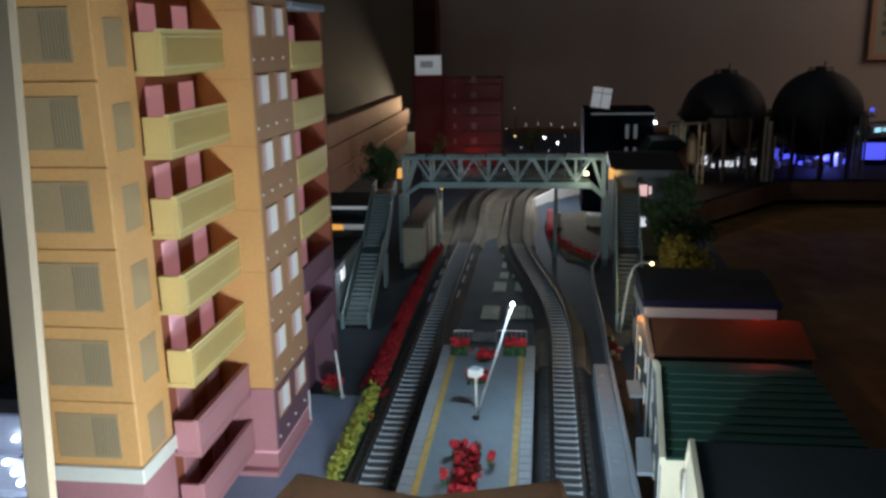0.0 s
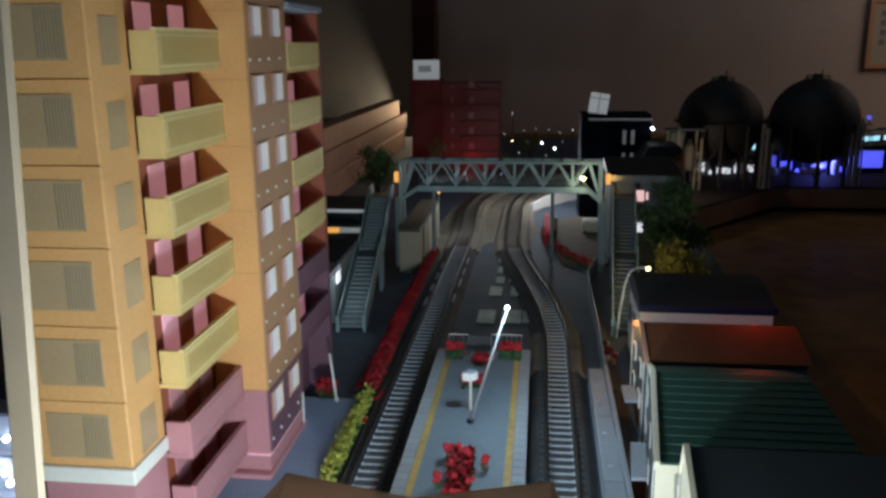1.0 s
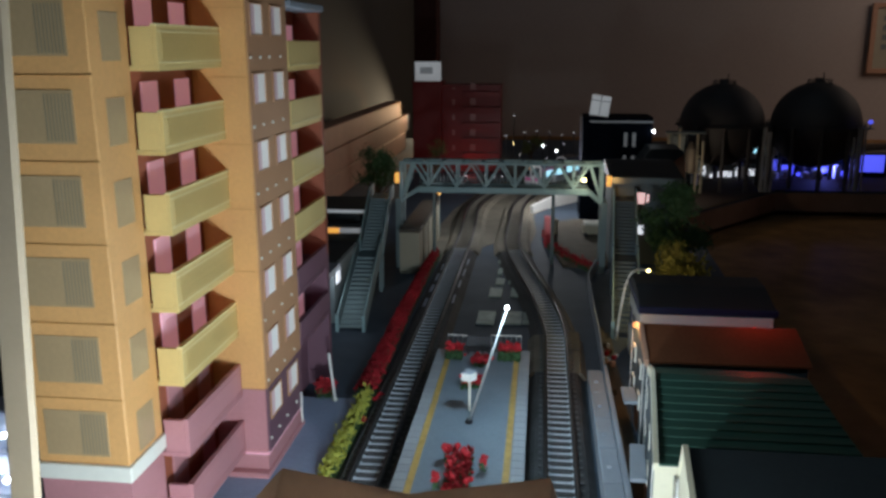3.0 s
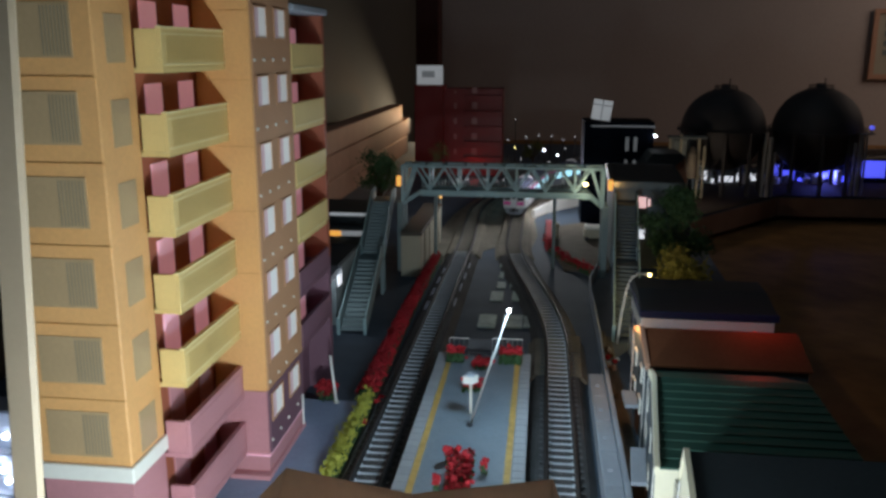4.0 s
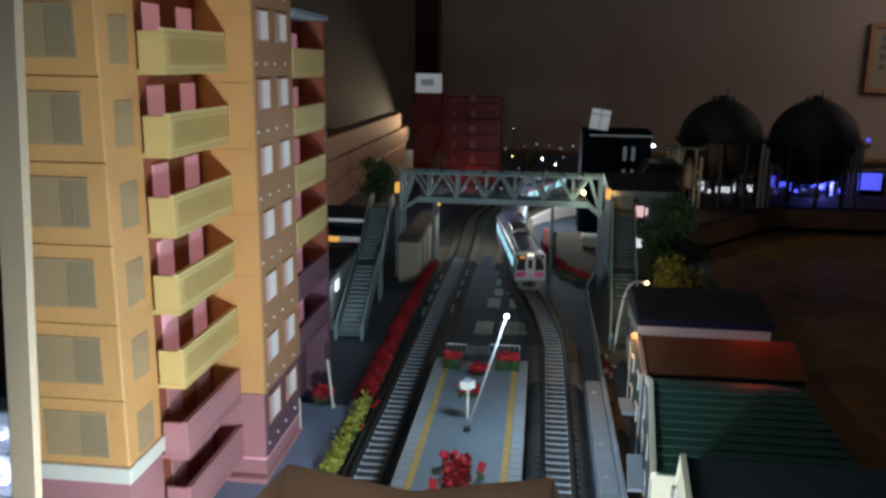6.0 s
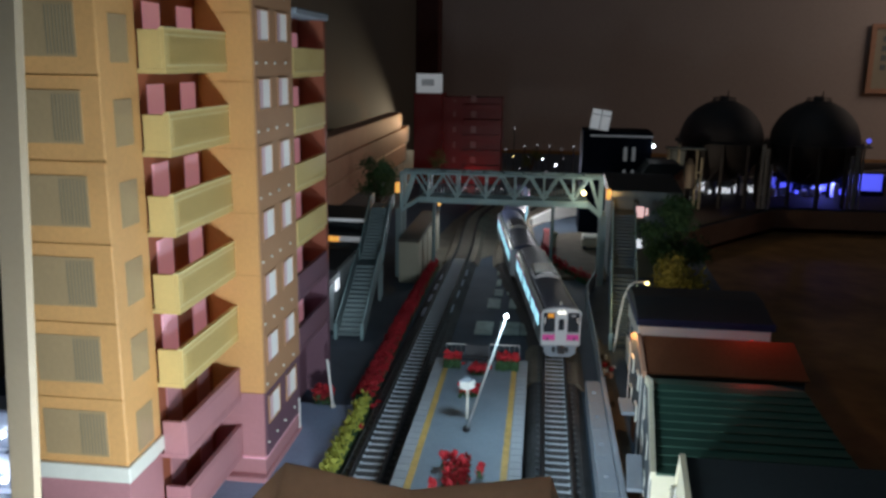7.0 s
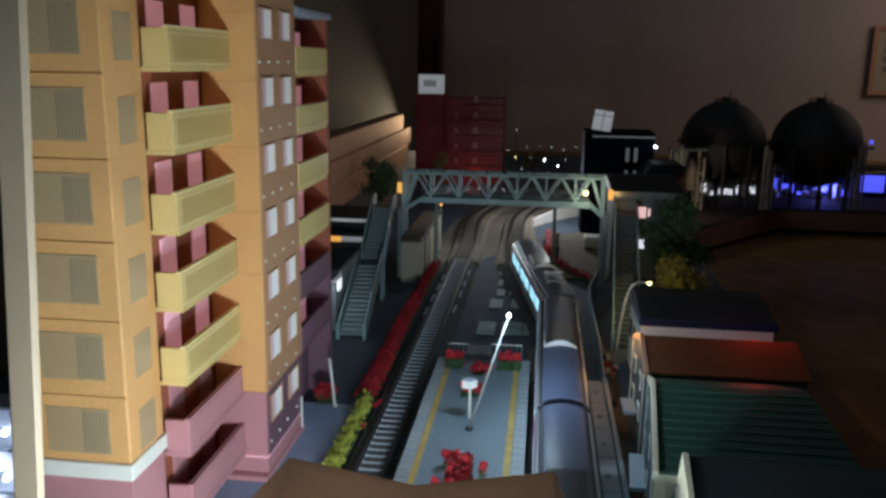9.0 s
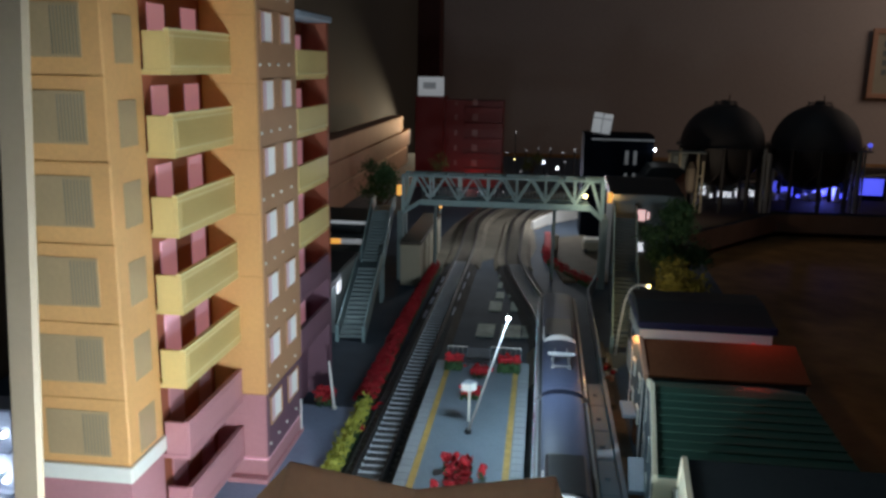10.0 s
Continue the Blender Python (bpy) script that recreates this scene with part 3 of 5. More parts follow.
# ---- hedges, poles and beds beside the left track ----
def left_side():
    solid("pavement", bx(-96, 120, 0.02, -66.5, 247, 2.6, soft=0.4), M["pavement"], "blue-grey pavement beside the apartment building", kind="structure")
    rng = random.Random(11)
    h = thing("yellow_hedge", -63.3, 218, 0, "low yellow-green flowering hedge along the track", "hedge")
    part("core", bx(-1.8, -29, 0, 1.8, 29, 5), M["leaf"], h, "dark green core")
    bm = bmesh.new()
    leaves(bm, rng, lambda: (rng.gauss(0, 1.1), rng.uniform(-30, 29), 3.6 + abs(rng.gauss(0, 1.9))), 2200, 0.8)
    part("leaves", bm, M["yellowgreen"], h)
    h = thing("red_hedge", 0, 0, 0, "long red flowering hedge along the track", "hedge")
    line = [(-65.5, 252), (-66.0, 300), (-67.0, 345), (-67.0, 400), (-66.5, 455)]
    core = bmesh.new()
    sweep(core, line, [(-3.2, 0), (-2.8, 4.5), (2.8, 4.5), (3.6, 0)])
    part("core", core, M["leaf"], h, "dark green core")
    L = Line(line)

    def spot():
        s = rng.uniform(0, L.s[-1])
        x, y = L.at(s) / (1, ALONG)
        w = 4.2 - 1.4 * s / L.s[-1]
        u = rng.uniform(-1, 1)
        return x + u * w, y, 3.2 + 3.2 * (1 - u * u) + rng.gauss(0, 0.5)

    bm = bmesh.new()
    leaves(bm, rng, spot, 4200, 0.9)
    part("blossoms", bm, M["red"], h, "crimson blossoms")
    for x, y, s in ((-59.8, 247, 1), (-58.8, 250, 2), (-60.5, 230, 3)):
        f = flower_clump(x, y, 0.0, 0.9, 0.9, 3, "small red flower tuft beside the track", 26, 12, 20 + s, "flower_tuft")
    fl = flower_clump(-80, 247.5, 0, 3.6, 2.6, 9, "red flowers on a green bush by the building", 220, 200, 31)
    p = thing("white_pole", -75.4, 244.5, 2.6, "slim white pole on the pavement edge", "pole")
    bm = bmesh.new()
    rod(bm, (0, 0, 0), (-2.0, 0, 19.6), 0.55, 0.45, 8)
    part("shaft", bm, M["white"], p, smooth=True)
    bm = bmesh.new()
    rod(bm, (0, 0, 0), (-0.1, 0, 1), 1.0, 0.9, 10)
    part("foot", bm, M["whiteband"], p)


# ---- footbridge with its stairs ----
def footbridge():
    t = thing("footbridge", 0, 0, 0, "blue-green steel truss footbridge over the tracks", "footbridge")
    x0, x1, z0, z1 = -85.3, 40.2, 52.8, 68.0
    n = 7
    step = (x1 - x0) / n
    for y in (430.0, 443.0):
        tr = part("truss", (lambda b: (box(b, x0, y - 0.9, z1 - 1.2, x1, y + 0.9, z1 + 0.4, soft=0.15), b)[1])(bmesh.new()), M["steel"], t)
        part("bottom_chord", bx(x0 + 12, y - 1.0, z0 - 3.2, x1 - 9, y + 1.0, z0, soft=0.15), M["steel"], tr)
        part("lower_flange", bx(x0 + 12, y - 1.6, z0 - 3.6, x1 - 9, y + 1.6, z0 - 3.2), M["steel"], tr)
        for i in range(n + 1):
            x = x0 + i * step
            bm = bmesh.new()
            lo = 43 if i in (0, n) else z0 - 0.1
            beam(bm, (x + (0.8 if i == 0 else -0.8 if i == n else 0), y, lo), (x + (0.8 if i == 0 else -0.8 if i == n else 0), y, z1 - 0.8), 1.1 if 0 < i < n else 1.8, 1.1)
            part("vertical", bm, M["steel"], tr)
        for i in range(n):
            xa, xm, xb = x0 + i * step, x0 + (i + 0.5) * step, x0 + (i + 1) * step
            for a, b in (((xa, z0), (xm, z1 - 1.0)), ((xm, z1 - 1.0), (xb, z0))):
                if (i == 0 and a[0] == xa) or (i == n - 1 and b[0] == xb):
                    continue
                bm = bmesh.new()
                beam(bm, (a[0], y, a[1]), (b[0], y, b[1]), 0.9, 1.1)
                part("diagonal", bm, M["steel"], tr)
        for a, b in (((x0 + 0.8, 43.5), (x0 + 12.4, z0 - 1.8)), ((x1 - 0.8, 43.5), (x1 - 9.4, z0 - 1.8)), ((x0 + 0.8, 45), (x0 + 8, z1 - 1)), ((x1 - 0.8, 45), (x1 - 8, z1 - 1))):
            bm = bmesh.new()
            beam(bm, (a[0], y, a[1]), (b[0], y, b[1]), 1.0, 1.6)
            part("knee_brace", bm, M["steel"], tr)
        for i in range(48):
            x = x0 + 13 + i * 2.15
            repeat("baluster", BALUSTER, tr, x, y + (0.5 if y < 440 else -0.5), z0)
    part("deck", bx(x0 + 12, 431.1, z0 - 2.4, x1 - 9, 441.9, z0 - 0.9), M["stairgrey"], t)
    for i in range(9):
        x = x0 + 14 + i * 12.4
        part("roof_tie", bx(x, 430.9, z1 - 0.8, x + 1, 442.1, z1 + 0.1), M["steel"], t)
    for x, y in ((-66, 446), (10.6, 446)):
        bm = bmesh.new()
        rod(bm, (x, y, 0), (x, y, z0 - 3.4), 1.1, seg=10)
        part("column", bm, M["stairgrey"], t, "round grey steel column")
    for x in (-86.2, 41.2):
        part("end_column", bx(x - 1.9, 428.6, 0, x + 1.9, 432.6, 45, soft=0.3), M["stairgrey"], t, "grey end column")
        part("end_column", bx(x - 1.9, 440.6, 0, x + 1.9, 444.6, 45, soft=0.3), M["stairgrey"], t, "grey end column")
    for x, y, m in ((28.5, 428.2, "lampwarm"), (44.4, 440, "lampamber"), (-88.9, 440, "lampamber")):
        bm = bmesh.new()
        if m == "lampwarm":
            ball(bm, (x, y, 58.6), 1.2)
        else:
            box(bm, x - 1.4, y - 1.6, 53, x + 1.4, y + 1.6, 59.5, soft=0.4)
        part("lantern", bm, M[m], t, "glowing lamp")


def stairs(x, y, rz, label, paint):
    t = thing("stair", x, y, 0, label, "stairs", "footbridge stairs", rz)
    w = 6.6
    for f, (ya, za, yb, zb) in enumerate(((0, 1.4, 58, 22), (69, 22, 111, 44.5))):
        n = 16
        for i in range(n):
            yy, zz = ya + (yb - ya) * i / n, za + (zb - za) * (i + 1) / n
            part("step", bx(-w + 0.6, yy, zz - 1.3, w - 0.6, yy + (yb - ya) / n + 0.8, zz), paint, t)
        for s in (-1, 1):
            bm = bmesh.new()
            prism(bm, [(ya - 1.5, za - 1.4), (ya - 1.5, za + 5.6), (yb, zb + 6.4), (yb, zb - 3.2), (ya + 4, za - 1.4)], "x", s * w - 0.4, s * w + 0.4)
            part("side_panel", bm, paint, t)
            bm = bmesh.new()
            rod(bm, (s * w, ya - 1.5, za + 6.3), (s * w, yb, zb + 7.1), 0.5, seg=6)
            part("handrail", bm, M["steel"], t)
            part("newel", bx(s * w - 0.8, ya - 2.4, max(za - 1.4, 0), s * w + 0.8, ya - 1.2, za + 7), M["steel"], t)
    part("landing", bx(-w, 58, 19.6, w, 69, 21.9), paint, t)
    part("top_landing", bx(-w, 111, 42, w, 126, 44.4), paint, t)
    for s in (-1, 1):
        part("landing_panel", bx(s * w - 0.4, 58, 21.9, s * w + 0.4, 69, 28.4), paint, t)
        part("top_panel", bx(s * w - 0.4, 111, 44.4, s * w + 0.4, 126, 51), paint, t)
        for yy in (60, 67):
            part("support", bx(s * w - 0.9, yy - 0.9, 0, s * w + 0.9, yy + 0.9, 19.6), paint, t)
    for yy in (74, 90, 105):
        part("pale_post", bx(w + 0.4, yy, 22 + (yy - 69) * 0.53, w + 1.0, yy + 1.2, 28 + (yy - 69) * 0.53), M["concrete"], t)


BALUSTER = mesh_of(bx(-0.18, -0.18, 0, 0.18, 0.18, 6.4), "baluster", M["stairgrey"])


# ---- houses on the right ----
def gable_house(x, y, near, far, depth, eave, ridge, wall, roof, label, rows=9, trim="white", front_windows=2, skew=0.0, flare=0.0, facing=None):
    """A shop house whose gable faces the tracks; x, y: the middle of its gable wall."""
    t = thing("shop_house", x, y, 0, label, "house", "shop houses beside the tracks")

    def lean(bm):
        """The front follows the oblique street line, the back splays away from it."""
        for v in bm.verts:
            v.co.x += v.co.y * (skew if v.co.x < depth / 2 else -flare)
        return bm

    bm = bmesh.new()
    prism(bm, [(-near, 0), (far, 0), (far, eave), (0, ridge), (-near, eave)], "x", 0, depth)
    part("wall", lean(bm), wall, t)
    for s, half in ((-1, near), (1, far)):
        for i in range(rows):
            a, b = i / rows, (i + 1) / rows
            ya, yb = s * half * (1.06 - 1.06 * a), s * half * (1.06 - 1.06 * b)
            za, zb = eave + (ridge - eave) * a, eave + (ridge - eave) * b
            bm = bmesh.new()
            prism(bm, [(ya, za + 0.3), (ya, za + 1.0), (yb, zb + 0.7), (yb, zb - 0.0)], "x", 1.0, depth + 1.0)
            part("roof_board", lean(bm), roof, t)
        bm = bmesh.new()
        prism(bm, [(s * half * 1.08, eave - 0.8), (s * half * 1.08, eave + 1.5), (0, ridge + 1.5), (0, ridge - 1.2)], "x", -0.5, 0.9)
        part("bargeboard", lean(bm), M[trim], t)
    half = (near + far) / 2
    if facing:
        bm = bmesh.new()
        prism(bm, [(-near + 0.1, 0), (far - 0.1, 0), (far - 0.1, eave - 0.3), (0, ridge - 0.4), (-near + 0.1, eave - 0.3)], "x", -0.3, -0.02)
        part("front_facing", lean(bm), facing, t, "dark slate-grey front wall")
    for yy in (0.7 - near, far - 0.7):
        part("corner_board", lean(bx(-0.55, yy - 0.6, 0, -0.31, yy + 0.6, eave - 1)), M["white"], t, "white corner board")
    for i in range(front_windows):
        for z in (9, 21):
            yy = (i - (front_windows - 1) / 2) * half * 0.9
            w = part("window", lean(bx(-0.6, yy - 2.6, z, 0.1, yy + 2.6, z + 6, soft=0.1)), M["whiteband"], t)
            part("pane", lean(bx(-0.7, yy - 2.0, z + 0.6, -0.6, yy + 2.0, z + 5.4)), M["blackglass"], w)
    a = part("awning", lean(bx(-5.5, -half * 0.6, 11.2, -0.6, half * 0.1, 12.6, soft=0.2)), M["concrete"], t, "grey door canopy")
    part("door", lean(bx(-0.6, -half * 0.5, 0, 0.05, -half * 0.1, 9.5)), M["brownroof"], t)
    return t


def right_side():
    gable_house(39.6, 157, 25, 3.5, 56, 31, 39.6, M["cream2"], M["darkroof"], "cream shop house with a dark roof", 1, trim="cream2", skew=0.05)
    gable_house(38.4, 203.5, 36, 21, 45.5, 29.5, 37.8, M["cream2"], M["greenroof"], "grey shop house with a green boarded roof", 11, trim="cream2", skew=0.107, flare=0.13, facing=M["slatewall"])
    gable_house(40, 245.5, 17.5, 16, 54, 31, 37.6, M["slatewall"], M["brownroof"], "grey shop house with a brown roof", 1, trim="plank")
    b = thing("flat_house", 45, 297.5, 0, "white house with a dark roof and blue fascia", "house", "shop houses beside the tracks")
    part("wall", bx(0, -18, 0, 53, 18, 30), M["white"], b)
    part("fascia", bx(-1.2, -19.5, 30, 54.5, 19.5, 33.2, soft=0.4), M["bluefascia"], b, "blue roof fascia")
    bm = bmesh.new()
    prism(bm, [(-19, 33.21), (19, 33.21), (12, 37.4), (-2, 37.4)], "x", -0.6, 53.6)
    part("roof", bm, M["darkroof"], b)
    for y in (-13, 0, 12):
        w = part("window", bx(-0.5, y - 3, 14, 0.1, y + 3, 22), M["bluefascia"], b)
        part("pane", bx(-0.6, y - 2.4, 14.6, -0.5, y + 2.4, 21.4), M["blackglass"], w)
    lamp = thing("red_roof_lamp", 82, 251, 35.6, "tiny glowing red lamp on the brown roof", "lamp")
    bm = bmesh.new()
    ball(bm, (0, 0, 0.6), 0.5)
    part("globe", bm, mat("red_glow", (0.5, 0.02, 0.02), glow=(1.0, 0.03, 0.03), power=0.8), lamp)
    bulb("red_roof_light", 82, 250, 50, 0.006, (1.0, 0.07, 0.04), 2)
    # low concrete wall and fence along the track
    w = thing("track_wall", 0, 0, 0, "low grey concrete wall along the track", "wall", kind="structure")
    for i in range(7):
        y = 130 + i * 20
        part("wall_block", bx(23.6, y + 0.15, 0, 29.6, y + 19.85, 8.4, soft=0.3), M["concrete"], w)
        part("bracket", bx(25.4, y + 8, 8.4, 27.0, y + 9, 9.2), M["concrete"], w)
        part("wall_rib", bx(29.7, y, 0, 31.2, y + 20, 10.4), M["concrete"], w)
    f = thing("track_fence", 0, 0, 0, "thin grey panel fence beside the track", "fence")
    line = [(30.6, 272), (31.4, 320), (31.0, 370), (31.5, 402), (38, 431)]
    for a, b2 in zip(line, line[1:]):
        bm = bmesh.new()
        beam(bm, (*a, 4.4), (*b2, 4.4), 0.8, 8.8)
        part("panel", bm, M["concrete"], f)
    solid("lane", bx(31.6, 100, 0.02, 38, 330, 0.8), M["earth"], "brown dirt lane between fence and houses", kind="structure")
    for i, (y0, y1, x0, x1) in enumerate(((300, 322, 16.5, 22.5), (262, 272, 30, 35), (310, 330, 31.8, 35))):
        solid("tan_board", bx(x0, y0, 1.0, x1, y1, 3.8, soft=0.4), M["earth"], "tan board lying beside the track", "board")
    s = thing("street_lamp", 40.2, 321.5, 0.8, "curved white street lamp with a warm glow", "lamp post")
    bm = bmesh.new()
    pts = [Vector(p) for p in ((0, 0, 0), (1.2, 0, 14), (3.0, 0, 27), (5.2, 0, 33), (8.2, 0, 35.2), (12.6, 0, 35.0))]
    for a, b3 in zip(pts, pts[1:]):
        rod(bm, a, b3, 0.6, 0.55, 8)
    part("pole", bm, M["white"], s, smooth=True)
    bm = bmesh.new()
    ball(bm, (13.3, 0, 34.6), 0.85)
    part("bulb", bm, M["lampwarm"], s, "glowing warm bulb", True)
    rng = random.Random(8)
    for i in range(9):
        x, y = rng.uniform(34, 39), rng.uniform(288, 312)
        c = thing("crate", x, y, 0.8, "small scrap piece lying in the lane", "clutter", "clutter in the lane", rng.uniform(0, 90))
        m = (M["white"], M["plank"], M["red"], M["brownroof"])[i % 4]
        part("crate_box", bx(-0.9, -0.7, 0, 0.9, 0.7, rng.uniform(0.8, 2.6), soft=0.15), m, c)
    c = thing("door_canopy_box", 34.8, 152, 0, "white cabinet beside the cream house", "cabinet")
    part("cabinet_box", bx(-2.2, -3, 0, 2.2, 3, 13.5, soft=0.3), M["white"], c)


# ---- trees ----
def tree(x, y, z, height, radius, crown_z, seed, mat_leaf, label, count=2600):
    rng = random.Random(seed)
    t = thing("tree", x, y, z, label, "tree", "trees")
    bm = bmesh.new()
    rod(bm, (0, 0, 0), (0, 0, crown_z), radius * 0.10, radius * 0.07, 8)
    tips = []
    for i in range(11):
        a, e = rng.uniform(0, math.tau), rng.uniform(0.2, 1.3)
        r = radius * rng.uniform(0.45, 0.85)
        b = Vector((0, 0, crown_z * rng.uniform(0.7, 1.0)))
        q = Vector((math.cos(a) * r * math.cos(e), math.sin(a) * r * math.cos(e), crown_z + (height - crown_z) * rng.uniform(0.1, 0.85)))
        rod(bm, b, q, radius * 0.045, radius * 0.015, 6)
        tips.append(q)
    part("trunk", bm, M["bark"], t, along=1)
    bm = bmesh.new()

    def spot():
        q = rng.choice(tips)
        d = Vector((rng.gauss(0, 1), rng.gauss(0, 1), rng.gauss(0, 0.8)))
        return q + d * radius * 0.19

    leaves(bm, rng, spot, count, radius * 0.055)
    part("crown", bm, mat_leaf, t, along=1)


# ---- gas holders ----
def gas_tank(x, y, r, zc):
    t = thing("gas_tank", x, y, 0, "dark spherical gas tank on steel legs", "gas tank", "spherical gas tanks")
    bm = bmesh.new()
    bmesh.ops.create_uvsphere(bm, u_segments=48, v_segments=28, radius=r, matrix=Matrix.Translation((0, 0, zc)))
    part("sphere", bm, M["tank"], t, smooth=True, along=1)
    for i in range(10):
        a = math.tau * (i + 0.3) / 10
        px, py = math.cos(a) * r * 1.0, math.sin(a) * r * 1.0
        bm = bmesh.new()
        rod(bm, (px, py, 0), (px, py, zc), r * 0.05, seg=10)
        part("leg", bm, M["tank"], t, along=1)
        b = math.tau * (i + 1.3) / 10
        bm = bmesh.new()
        rod(bm, (px, py, zc * 0.15), (math.cos(b) * r, math.sin(b) * r, zc * 0.7), r * 0.014, seg=6)
        part("brace", bm, M["tank"], t, along=1)
    for z, k in ((zc, 1.06), (zc + r * 0.96, 0.26)):
        bm = bmesh.new()
        n = 40
        ring = [(math.cos(math.tau * i / n) * r * k, math.sin(math.tau * i / n) * r * k) for i in range(n + 1)]
        for a, b in zip(ring, ring[1:]):
            beam(bm, (*a, z), (*b, z), r * 0.07, 1.0)
            beam(bm, (*a, z + 4), (*b, z + 4), 0.4, 0.4)
            rod(bm, (*a, z), (*a, z + 4), 0.2, seg=4)
        part("walkway", bm, M["tank"], t, "railed walkway", along=1)
    bm = bmesh.new()
    rod(bm, (0, 0, zc + r * 0.98), (0, 0, zc + r + 4), r * 0.12, r * 0.10, 12)
    rod(bm, (r * 0.08, 0, zc + r), (r * 0.08, 0, zc + r + 9), 0.6, seg=6)
    part("valve_dome", bm, M["tank"], t, along=1)


# ---- far part of the town ----
def far_town():
    t = thing("red_building", -110, 790, 0, "tall red toy building with a white roof sign", "building")
    part("tower", bx(-31, 0, 0, 1, 36, 101, soft=0.5), M["redwall"], t)
    part("block", bx(1.02, 10, 0, 66, 46, 94), M["redwall"], t)
    for k in range(5):
        part("storey_band", bx(24, 6, 16 + k * 17, 66.6, 9.9, 22 + k * 17, soft=0.3), M["redwall"], t, "red balcony band")
        part("window", bx(32, 8.6, 24 + k * 17, 38, 9.95, 31 + k * 17), M["dimwin"], t)
        part("window", bx(12, 9.4, 24 + k * 17, 15, 9.95, 30 + k * 17), M["dimwin"], t)
    part("roof_rim", bx(1.02, 9, 94, 66.4, 46, 97), M["redwall"], t)
    s = part("sign_panel", bx(-29, 4, 101, 0, 6, 122, soft=0.4), M["paleglow"], t, "pale lit roof sign")
    part("sign_print", bx(-23, 3.4, 109, -9, 3.9, 116), M["greyglow"], s)
    n = thing("navy_building", 34, 575, 0, "dark navy building with a few lit windows", "building")
    part("block", bx(0, 0, 0, 55, 36, 80, soft=0.5), M["navy"], n)
    # the roof line glows faintly though it is no lamp
    part("roof_line", bx(6, -0.8, 79, 55.4, 0.1, 80.2), M["greyglow"], n, "pale roof line with an added faint glow")
    part("parapet", bx(0, 0, 80, 55, 36, 83), M["navy"], n)
    for x in (33, 39.5):
        part("window", bx(x, -0.6, 60, x + 2.6, 0.1, 71), M["greyglow"], n)
        part("window", bx(x, -0.6, 50, x + 2.2, 0.1, 53), M["greyglow"], n)
    bb = part("billboard", bx(-7.5, -0.6, 1, 7.5, 0.6, 17), M["paleglow"], n, "tilted white roof billboard")
    bb.matrix_basis = pose(0.0125, -0.0004 + 0.004, 0.083, 0, 8, 0)
    part("bar", bx(-7.5, -0.9, 12.4, 7.5, -0.61, 13.2), M["greyglow"], bb)
    part("bar", bx(-0.4, -0.9, 1, 0.4, -0.61, 17), M["greyglow"], bb)
    bm = bmesh.new()
    ball(bm, (55.8, -1.4, 72.5), 1.1)
    part("lamp", bm, M["lampwhite"], n, "bright white wall lamp")
    g = thing("gabled_house", 92, 548, 0, "small house with a dark roof and pinkish gable", "house")
    bm = bmesh.new()
    prism(bm, [(-14, 0), (19.5, 0), (19.5, 42), (17, 59), (7, 50), (-14, 50)], "y", 0, 26)
    part("wall", bm, M["plank"], g)
    bm = bmesh.new()
    prism(bm, [(-16, 50.2), (6.6, 50.2), (17, 59.6), (14, 62.5), (-8, 62.5)], "y", -3, 28)
    part("roof", bm, M["darkroof"], g)
    h = thing("grey_house", 47.5, 452, 0, "grey building with pink lit windows and a dark roof", "building")
    part("wall", bx(0, 0, 0, 42, 44, 54), M["greywall"], h)
    bm = bmesh.new()
    prism(bm, [(-2.5, 54.1), (46, 54.1), (46, 61.5), (40, 62), (-2.5, 57.2)], "x", -2, 44)
    part("roof", bm, M["darkroof"], h)
    part("fascia", bx(-2.2, -3.2, 53.2, 44.2, -2.6, 57), M["greywall"], h)
    part("window", bx(15.6, -0.5, 40, 20.8, 0.1, 47), M["winpink"], h, "pink lit window")
    part("window", bx(22, -0.5, 41, 23.5, 0.1, 46), M["winpink"], h)
    part("window", bx(14.8, -0.5, 20, 21, 0.1, 26), M["winwhite"], h, "white lit window")
    # works buildings with lit fronts behind the tanks
    w = thing("works_building", 168, 781, 0, "low works building with white lit windows", "building", "works buildings")
    part("block", bx(0, 0, 0, 70, 6, 16), M["greywall"], w)
    for x, z, dx, dz in ((3, 4, 9, 9), (22, 2, 14, 6), (40, 3, 10, 9), (54, 4, 12, 7), (14, 1, 5, 4)):
        part("window", bx(x, -0.6, z, x + dx, 0.1, z + dz), M["winwhite"], w)
    w = thing("works_building", 240, 803, 0, "low works building lit blue", "building", "works buildings")
    part("block", bx(0, 0, 0, 130, 8, 22), M["navy"], w)
    for x, z, dx, dz in ((6, 8, 12, 12), (22, 4, 12, 10), (38, 2, 8, 4), (56, 6, 20, 6), (64, 12, 12, 8), (84, 3, 16, 6), (101, 8, 26, 18)):
        part("window", bx(x, -0.6, z - 2, x + dx, 0.1, z + dz - 2), M["winblue"], w)
    part("chimney", bx(58, 1, 22, 60, 3, 48), M["tank"], w)
    k = thing("works_tower", 150, 690, 0, "dim pipework tower with a warm-lit vessel", "tower")
    part("tower_body", bx(-26, 6, 0, -10, 14, 57, soft=2), M["greywall"], k)
    bm = bmesh.new()
    rod(bm, (-8, -1, 22), (-8, -1, 44), 5.0, 5.0, 16)
    rod(bm, (-8, -1, 44), (-8, -1, 50), 5.0, 2.0, 16)
    part("vessel", bm, M["greybrown"], k, "dull warm-lit vessel")
